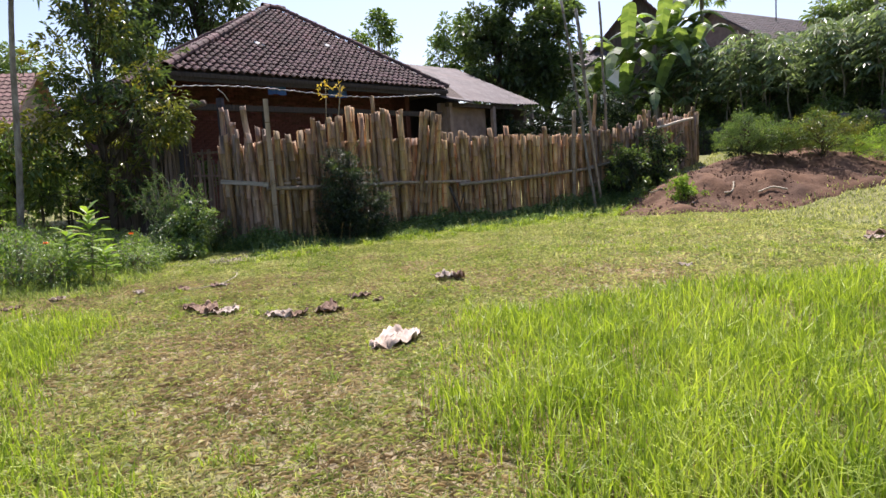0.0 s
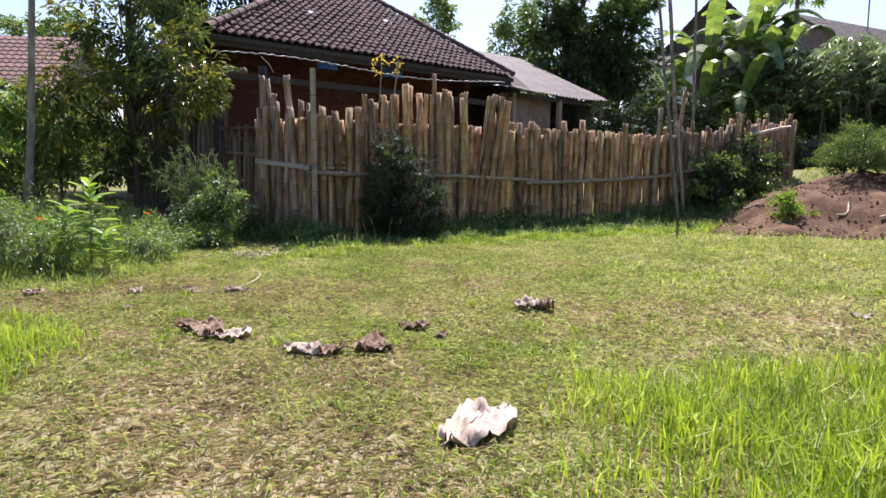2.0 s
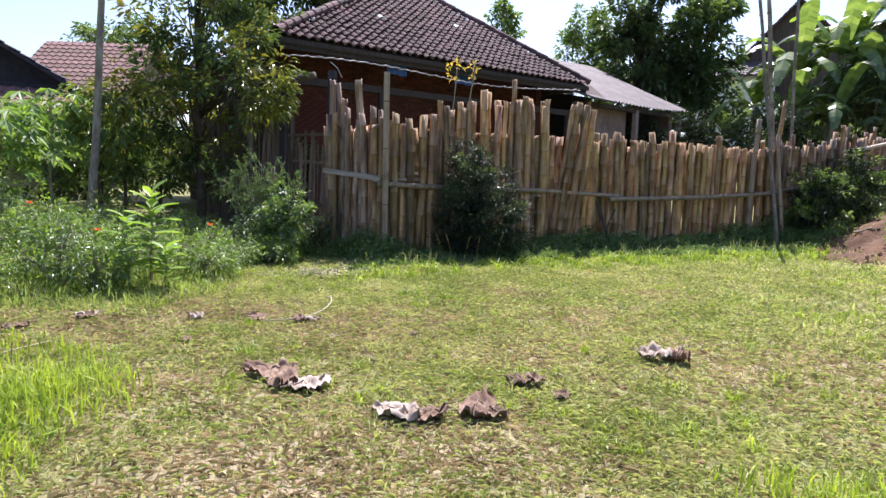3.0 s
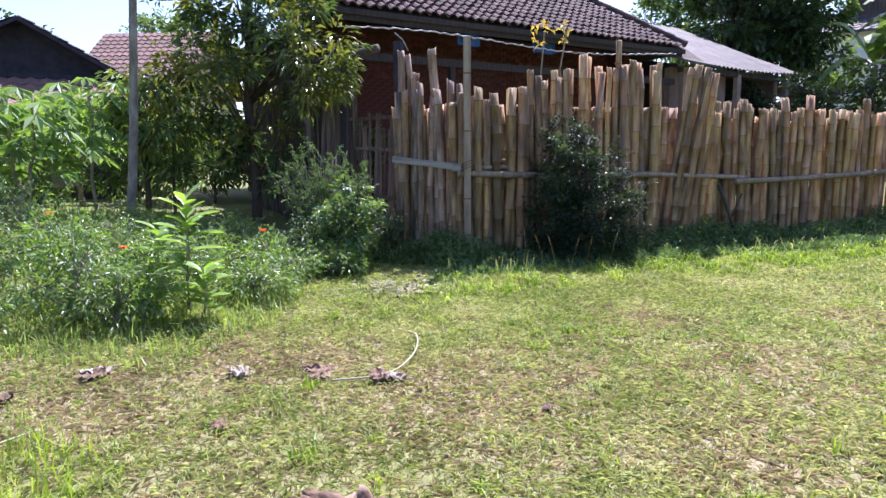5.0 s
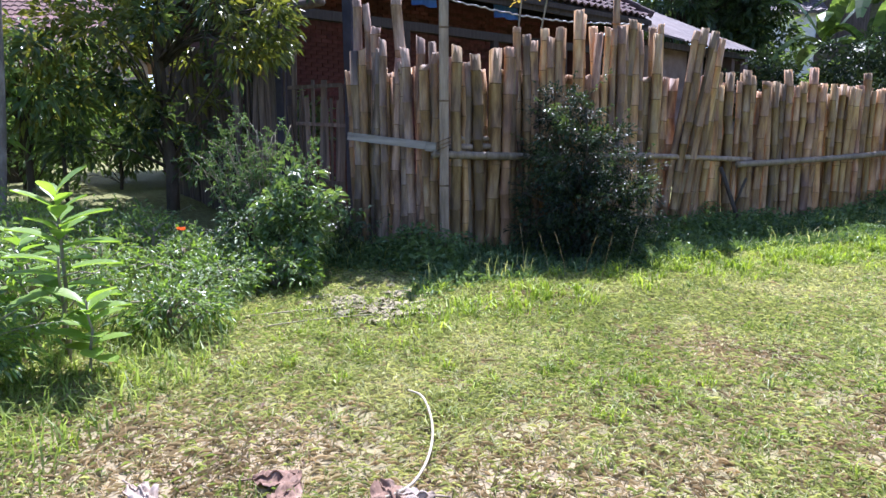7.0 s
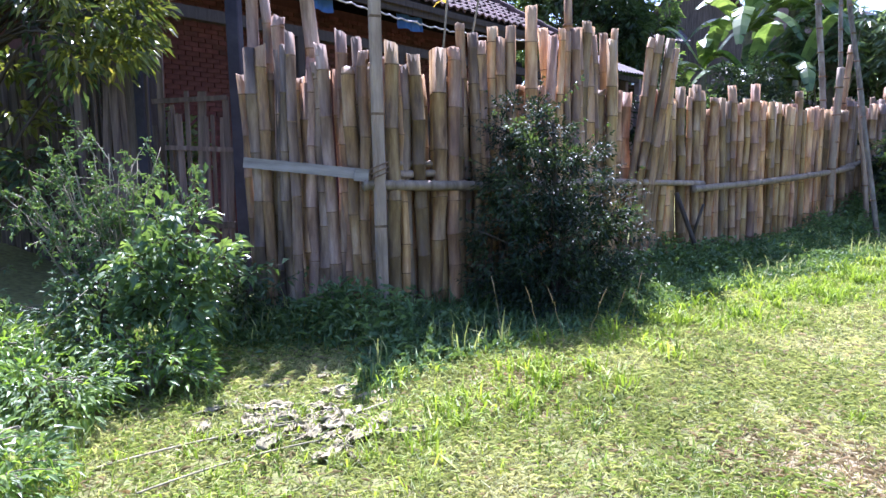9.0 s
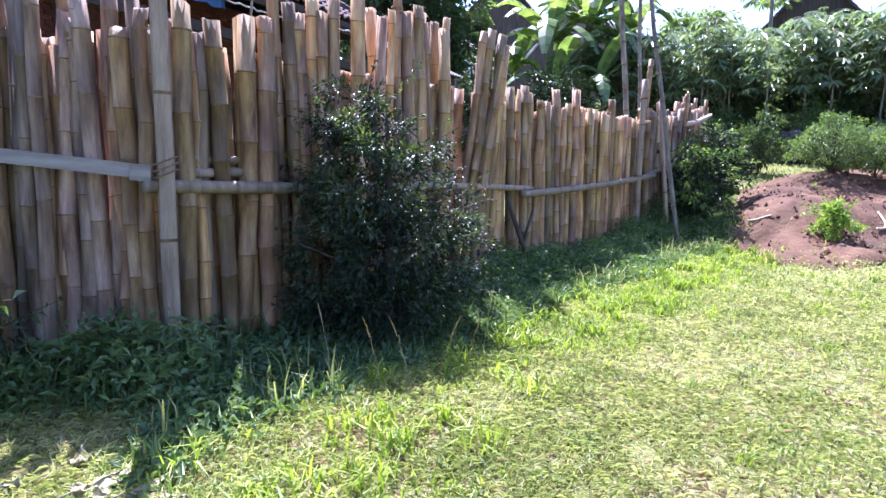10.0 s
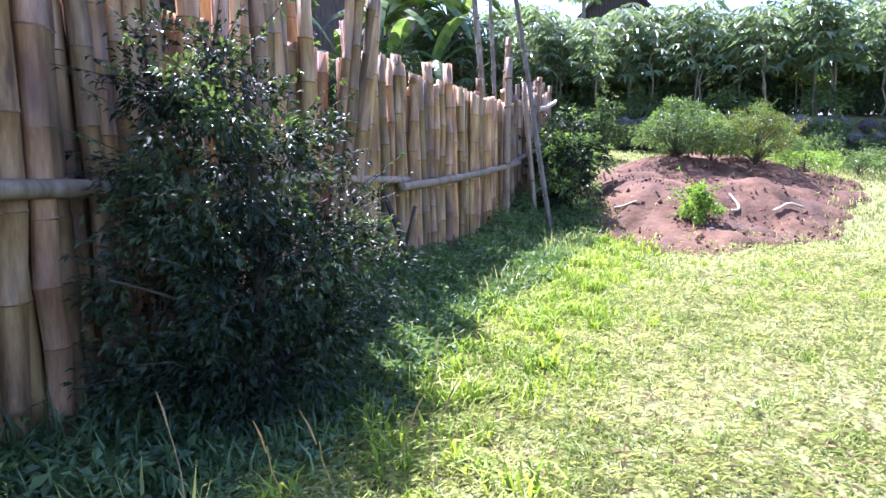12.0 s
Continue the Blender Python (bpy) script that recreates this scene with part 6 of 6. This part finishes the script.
def sow_tufts(name, n, area, want, count, spread_, hgt, wid, mat, label):
    """Single tufts: blades that fan out from one crown."""
    x, y = scatter(n, *area)
    keep_ = rng.random(n) < want(x, y)
    x, y = x[keep_], y[keep_]
    size = rng.uniform(0.55, 1.3, len(x))
    k_ = np.repeat(np.arange(len(x)), (count * size).astype(int))
    m_ = len(k_)
    px_, py_ = x[k_] + rng.normal(0, spread_, m_) * size[k_], y[k_] + rng.normal(0, spread_, m_) * size[k_]
    g = Geo()
    blades(g, np.column_stack((px_, py_, surface(px_, py_) - 0.005)), hgt * size[k_] * rng.uniform(0.6, 1.25, m_), wid * (1 + 0.06 * near(px_, py_)) * rng.uniform(0.7, 1.3, m_), np.clip(rng.beta(3.0, 1.3, m_), 0.1, 0.97))
    tagged(part(name, g, mat), label, "grass", kind="stuff")


def open_lawn(x, y):
    return (1 - 0.9 * dryness(x, y)) * ~in_mound(x, y) * (behind_fence(x, y) < -1.2) * np.clip(3.0 / (near(x, y) + 1.0), 0.25, 1)


sow("lawn_grass", 330000, (-8, 7, 0.2, 15.5), lawn_share, lambda x, y: 0.075 * (1 + 0.17 * patchy(x, y, 1.1, 2.0) + 0.3 * patchy(x, y, 9.0, 0.3)), lambda x, y: 0.006 * far_w(x, y), 1.38, LAWN, "short yellow-green lawn grass over the yard")
sow_mat("lawn_mat", 1600000, (-8, 7, 0.2, 15.5), lambda x, y: lawn_share(x, y) * np.clip(0.62 + 0.5 * patchy(x, y, 1.0, 7.3), 0.2, 1), lambda x, y: 0.058 + 0 * x, lambda x, y: 0.0046 * far_w(x, y), 0.8, LAWN, "creeping yellow-green lawn grass matted over the yard")
sow_mat("turf_mat", 700000, (-8, 7, 0.2, 15.5), lambda x, y: lawn_share(x, y) * np.clip(0.3 - 0.75 * patchy(x, y, 1.0, 7.3), 0.03, 1), lambda x, y: 0.05 + 0 * x, lambda x, y: 0.006 * far_w(x, y), 0.8, TURF, "duller green creeping turf in patches of the yard")
sow_mat("straw_mat", 330000, (-7, 6, 0.2, 14), lambda x, y: np.clip(0.16 + 0.6 * dryness(x, y), 0, 1) * np.clip(2.8 / (near(x, y) + 0.8), 0.16, 1) * ~in_mound(x, y) * (behind_fence(x, y) < -0.3), lambda x, y: 0.08 + 0 * x, lambda x, y: 0.0042 * far_w(x, y), 0.25, STRAW, "flattened straw and dead stems over the worn ground")
sow_mat("leaf_litter", 5000, (-7, 6, 1.2, 12.5), lambda x, y: dryness(x, y) ** 2 * np.clip(0.4 + 0.8 * patchy(x, y, 3.0, 8.2), 0, 1), lambda x, y: 0.04 + 0 * x, lambda x, y: 0.02 + 0 * x, 0.5, DEAD_DARK, "brown crumbled leaf litter on the worn ground")
sow_tufts("grass_tufts", 4400, (-6, 6, 1.0, 14.5), lambda x, y: open_lawn(x, y) * np.clip(0.35 + 0.9 * patchy(x, y, 1.3, 3.3), 0.04, 1), 20, 0.03, 0.10, 0.007, LUSH, "bright yellow-green grass tufts in the lawn")
sow_tufts("grass_tufts", 1500, (-6, 6, 1.0, 14.5), lambda x, y: open_lawn(x, y) * np.clip(0.35 - 0.9 * patchy(x, y, 1.3, 3.3), 0.04, 1), 16, 0.04, 0.085, 0.009, TURF, "low dull-green grass tufts in the lawn")
sow_tufts("verge_tufts", 1500, (-3.4, 5, 10.2, 17), lambda x, y: np.clip(1 - np.abs(fence_gap(x, y) - 2.1) / 0.75, 0, 1) * ~in_mound(x, y), 26, 0.05, 0.16, 0.011, LUSH, "lush arching grass tufts along the edge of the fence's shade")
sow("lawn_grass", 90000, (1, 22, 6, 24), lambda x, y: 0.8 * ~in_mound(x, y) * (behind_fence(x, y) < -0.1) * (terrace_side(x, y) < 0) * ((x > 7) | (y > 15.5)) + 0.2 * ~in_mound(x, y) * (x <= 7) * (y < 15), lambda x, y: 0.09 + 0 * x, lambda x, y: 0.022 + 0 * x, 1.1, LAWN, "short yellow-green lawn grass over the yard")
sow("tuft_grass", 60000, (-5, 6, 9.5, 18), lambda x, y: np.clip(1 - np.abs(fence_gap(x, y) - 2.0) / 1.3, 0, 1) * np.clip(0.6 + 0.6 * patchy(x, y, 1.6, 1), 0, 1) * ~in_mound(x, y), lambda x, y: 0.10 + 0.03 * patchy(x, y, 2.1, 2), lambda x, y: 0.010 + 0 * x, 1.3, LUSH, "longer bright-green grass along the fence shade")
sow("dry_grass", 90000, (-7, 6, 1.2, 14), dry_share, lambda x, y: 0.065 + 0 * x, lambda x, y: 0.006 * far_w(x, y), 1.45, STRAW, "straw-coloured dead grass in worn patches")
sow("tall_grass", 150000, (-0.6, 8, -0.5, 8), lambda x, y: ramp01((7.8 - x) / 1.5 + 0.3 * patchy(x, y, 1.9, 3)) * ramp01((y + 0.5) / 1.2 + 0.2 * patchy(x, y, 1.9, 2)) * np.clip(tall_zone(x, y) * 2.2, 0, 1) * np.clip(0.62 + 0.5 * patchy(x, y, 6.0, 1.3), 0.12, 1) * np.clip(3.2 / (0.6 + np.hypot(x, y - 2)), 0.25, 1), lambda x, y: 0.10 + 0.135 * np.clip(tall_zone(x, y) * 1.2, 0, 1) * (1 + 0.2 * patchy(x, y, 1.7, 0.2) + 0.15 * patchy(x, y, 6.0, 1.3)), lambda x, y: 0.0065 * (1 + 0.1 * np.hypot(x, y - 2)), 1.0, LUSH, "lush bright-green stand of tall grass")
sow("dry_grass", 30000, (-0.6, 8, -0.5, 8), lambda x, y: np.clip(tall_zone(x, y) * 2.2, 0, 1) * 0.7, lambda x, y: 0.12 + 0 * x, lambda x, y: 0.006 + 0 * x, 1.3, STRAW, "dead straw among the tall grass")
sow("tall_grass", 120000, (-8, -1.0, 0.2, 8.4), lambda x, y: ramp01((x + 8) / 1.5 + 0.3 * patchy(x, y, 1.9, 3)) * np.clip(tall_zone(x, y) * 1.6, 0, 1) * np.clip(0.6 + 0.6 * patchy(x, y, 3.5, 1.3), 0.08, 1), lambda x, y: 0.13 + 0.10 * np.clip(tall_zone(x, y), 0, 1), lambda x, y: 0.008 + 0 * x, 1.1, LUSH, "lush bright-green stand of tall grass")
sow("tall_grass", 26000, (-13, -4.4, 8, 14.5), lambda x, y: (1 - 0.95 * dryness(x, y)) * 0.9 * (behind_fence(x, y) < -0.2) * (x < -4.4 - 0.4 * np.clip(y - 10, 0, 2)), lambda x, y: 0.17 + 0 * x, lambda x, y: 0.011 + 0 * x, 1.2, TURF, "rank green grass among the weeds")


def verge(x, y):
    q = fence_gap(x, y)
    return (q > -0.05) * np.clip((np.where(x < -3.5, 1.0, 1.75) + 0.25 * patchy(x, y, 2.4, 0.7) - q) / 0.35, 0, 1)


sow("fence_weeds", 42000, (-5, 6, 11.3, 19), lambda x, y: verge(x, y) * 0.9 * ~in_mound(x, y), lambda x, y: 0.16 + 0.13 * np.clip(1 - fence_gap(x, y), 0, 1), lambda x, y: 0.011 + 0 * x, 0.95, WEED, "shaded green weeds and grass along the fence foot")
sow("verge_tufts", 16000, (-5, 6, 11, 19), lambda x, y: verge(x, y) * np.clip(0.3 + 0.9 * patchy(x, y, 4.0, 1.9), 0, 1) * ~in_mound(x, y), lambda x, y: 0.30 + 0.08 * patchy(x, y, 2.5, 0.5), lambda x, y: 0.012 + 0 * x, 1.15, LAWN, "long arching grass in tufts along the fence foot")
# broad weeds in the verge and small clover-like leaves in the lawn
x, y = scatter(32000, -5, 6, 11.0, 19)
k = (rng.random(len(x)) < verge(x, y)) & ~in_mound(x, y)
x, y = x[k], y[k]
g = Geo()
for _ in range(7):
    n = len(x)
    leaves(g, np.column_stack((x + rng.normal(0, 0.06, n), y + rng.normal(0, 0.06, n), surface(x, y) + rng.uniform(0.02, 0.46, n) * np.clip(1.3 - fence_gap(x, y), 0.25, 1) * np.clip(0.7 + 0.5 * patchy(x, y, 3.0, 6.1), 0.25, 1.3))), rng.uniform(0.025, 0.12, n), rng.uniform(0.014, 0.045, n), np.column_stack((rng.normal(0, 1, (n, 2)), rng.normal(0.15, 0.5, n))), far=True)
tagged(part("fence_weeds", g, WEED), "shaded broad-leaved weeds along the fence foot", "weeds", kind="stuff")
x, y = scatter(26000, -7, 6, 2, 14.5)
k = rng.random(len(x)) < lawn_share(x, y) * np.clip(0.5 + 0.6 * patchy(x, y, 0.9, 2.2), 0.1, 1)
x, y = x[k], y[k]
n = len(x)
g = Geo()
leaves(g, np.column_stack((x, y, surface(x, y) + rng.uniform(0.01, 0.05, n))), rng.uniform(0.025, 0.06, n), rng.uniform(0.014, 0.03, n), np.column_stack((rng.normal(0, 1, (n, 2)), rng.uniform(0, 0.5, n))))
tagged(part("lawn_weeds", g, LAWN), "small broad-leaved weeds creeping through the lawn", "weeds", kind="stuff")
# a few seed stalks
for k, (x, y) in enumerate([(-2.05, 11.95), (-1.95, 12.0), (-2.2, 12.1), (-1.75, 12.05), (-2.45, 12.3), (-1.5, 12.3)]):
    t_ = thing("seed_stalk", at(x, y), "thin pale grass stalk with a seed head", "grass stalk", "seed stalks")
    g = Geo()
    a = rng.uniform(0, 6.28)
    tube(g, limb((0, 0, 0), (0.12 * math.cos(a), 0.12 * math.sin(a), 0.42), 0.03), 0.0015, 4)
    part("stalk", g, STRAW, t_)
    g = Geo()
    tube(g, [(0.12 * math.cos(a), 0.12 * math.sin(a), 0.41), (0.14 * math.cos(a), 0.14 * math.sin(a), 0.47), (0.17 * math.cos(a), 0.17 * math.sin(a), 0.53)], [0.002, 0.004, 0.001], 5)
    part("seed_head", g, STRAW, t_)

# ---- bricks of the house front ----
bricks = Geo()
r = random.Random(2)
bl, bh = 0.23, 0.075
one = Geo()
box(one, (0, 0, 0), (bl - 0.012, 0.03, bh - 0.012))
brick_me = one.mesh("brick", BRICK)
count = 0
for row in range(int(4.2 / bh)):
    z = 0.1 + row * bh
    x = 0.75 + (bl / 2 if row % 2 else 0)
    while x < W - 0.8:
        inside = 2.7 < x < 3.7 and z < 2.25 or any(abs(x - wx) < 0.68 and 1.35 < z < 2.65 for wx in (5.3, 7.3))
        if not inside:
            if 2.35 < z < 3.3 and 1.0 < x < 4.6 and count < 200:
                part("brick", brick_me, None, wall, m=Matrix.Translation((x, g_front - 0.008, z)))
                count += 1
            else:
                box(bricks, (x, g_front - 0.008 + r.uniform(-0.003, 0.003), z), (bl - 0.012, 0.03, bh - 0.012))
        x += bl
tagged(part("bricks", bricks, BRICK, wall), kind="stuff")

# ---- roof tiles ----


def tile_geo():
    g = Geo()
    k = 7
    x = np.linspace(-0.115, 0.125, k)
    prof = 0.032 * np.sin(np.linspace(-0.6, 5.6, k))
    lo = np.column_stack((x, np.full(k, -0.15), prof + 0.048))
    hi = np.column_stack((x, np.full(k, 0.15), prof))
    un = lo - [0, 0, 0.035]
    v = np.vstack((lo, hi, un))
    i = np.arange(k - 1)
    return g.add(v, np.concatenate((np.column_stack((i, i + 1, i + k + 1)), np.column_stack((i, i + k + 1, i + k)), np.column_stack((i + 2 * k, i + 2 * k + 1, i + 1)), np.column_stack((i + 2 * k, i + 1, i)))))


tile_me = tile_geo().mesh("tile", TILE)
tile_white = tile_geo().mesh("tile", WHITE)
tv, tf = tile_geo().v[0], tile_geo().t[0]
pitch = math.atan2(RZ, RN)
slope = math.hypot(RN, RZ)
rest = Geo()
placed = 0
rot = np.array(Matrix.Rotation(pitch, 3, "X"))
r = random.Random(8)
for c_ in range(int(slope / 0.24)):
    s = 0.13 + c_ * 0.24
    f = s / slope
    x0, x1 = RU0 * f, W + (RU1 - W) * f
    x = x0 + 0.05 + 0.0
    x = math.ceil(x / 0.215) * 0.215
    while x < x1 - 0.05:
        y, z = s * math.cos(pitch), EAVE + s * math.sin(pitch) + 0.02
        jit = r.uniform(-0.008, 0.012)
        white = (abs(x - 1.9 * 1.0 - 1.65) < 0.11 and c_ == 9) or (abs(x - 6.5) < 0.11 and c_ == 11)
        if (c_ < 14 and placed < 300) or white:
            o = part("tile", tile_white if white else tile_me, None, roof, "pale replacement tile" if white else "")
            o.matrix_basis = Matrix.Translation((x, y, z + jit)) @ Matrix.Rotation(pitch, 4, "X") @ Matrix.Rotation(r.gauss(0, 0.02), 4, "Z")
            placed += 1
        else:
            rest.add((tv @ rot.T) + [x, y, z + jit], tf)
        x += 0.215
# left slope
lp = math.atan2(RZ, RU0)
ls = math.hypot(RU0, RZ)
rot2 = np.array((Matrix.Rotation(radians(-90), 4, "Z") @ Matrix.Rotation(lp, 4, "X")).to_3x3())
for c_ in range(int(ls / 0.24)):
    s = 0.13 + c_ * 0.24
    f = s / ls
    y0, y1 = RN * f, D - (D - RN) * f
    y = math.ceil(y0 / 0.215) * 0.215
    while y < y1:
        rest.add((tv @ rot2.T) + [s * math.cos(lp), y, EAVE + s * math.sin(lp) + 0.02], tf)
        y += 0.215
tagged(part("tiles", rest, TILE_JOINED, roof), kind="stuff")


def ridge_caps(a, b, n):
    a, b = np.array(a, float), np.array(b, float)
    d = unit(b - a)
    sd = unit(np.cross(d, [0, 0, 1.0]))
    up = np.cross(sd, d)
    th_ = np.linspace(-0.3, math.pi + 0.3, 8)
    for i in range(n):
        p0, p1 = a + (b - a) * i / n, a + (b - a) * (i + 1.12) / n
        lift = rng.uniform(0, 0.015)
        v = np.vstack([p + up * lift + np.outer(np.cos(th_), sd) * 0.11 * q + np.outer(np.sin(th_), up) * 0.10 * q for p, q in ((p0, 1.1), (p1, 0.92))])
        v = np.vstack((v, v[:8] * 1.0 - up * 0.02))
        j = np.arange(7)
        g = Geo().add(v, np.concatenate((np.column_stack((j, j + 1, j + 9)), np.column_stack((j, j + 9, j + 8)), np.column_stack((j + 16, j + 17, j + 1)), np.column_stack((j + 16, j + 1, j)))))
        part("ridge_tile", g, TILE, roof)


zt = EAVE + 0.06
ridge_caps((0, 0, zt), (RU0, RN, zt + RZ), 22)
ridge_caps((W, 0, zt), (RU1, RN, zt + RZ), 18)
ridge_caps((RU0 - 0.2, RN, zt + RZ), (RU1 + 0.2, RN, zt + RZ), 3)
ridge_caps((W, D, zt), (RU1, RN, zt + RZ), 18)
ridge_caps((0, D, zt), (RU0, RN, zt + RZ), 20)
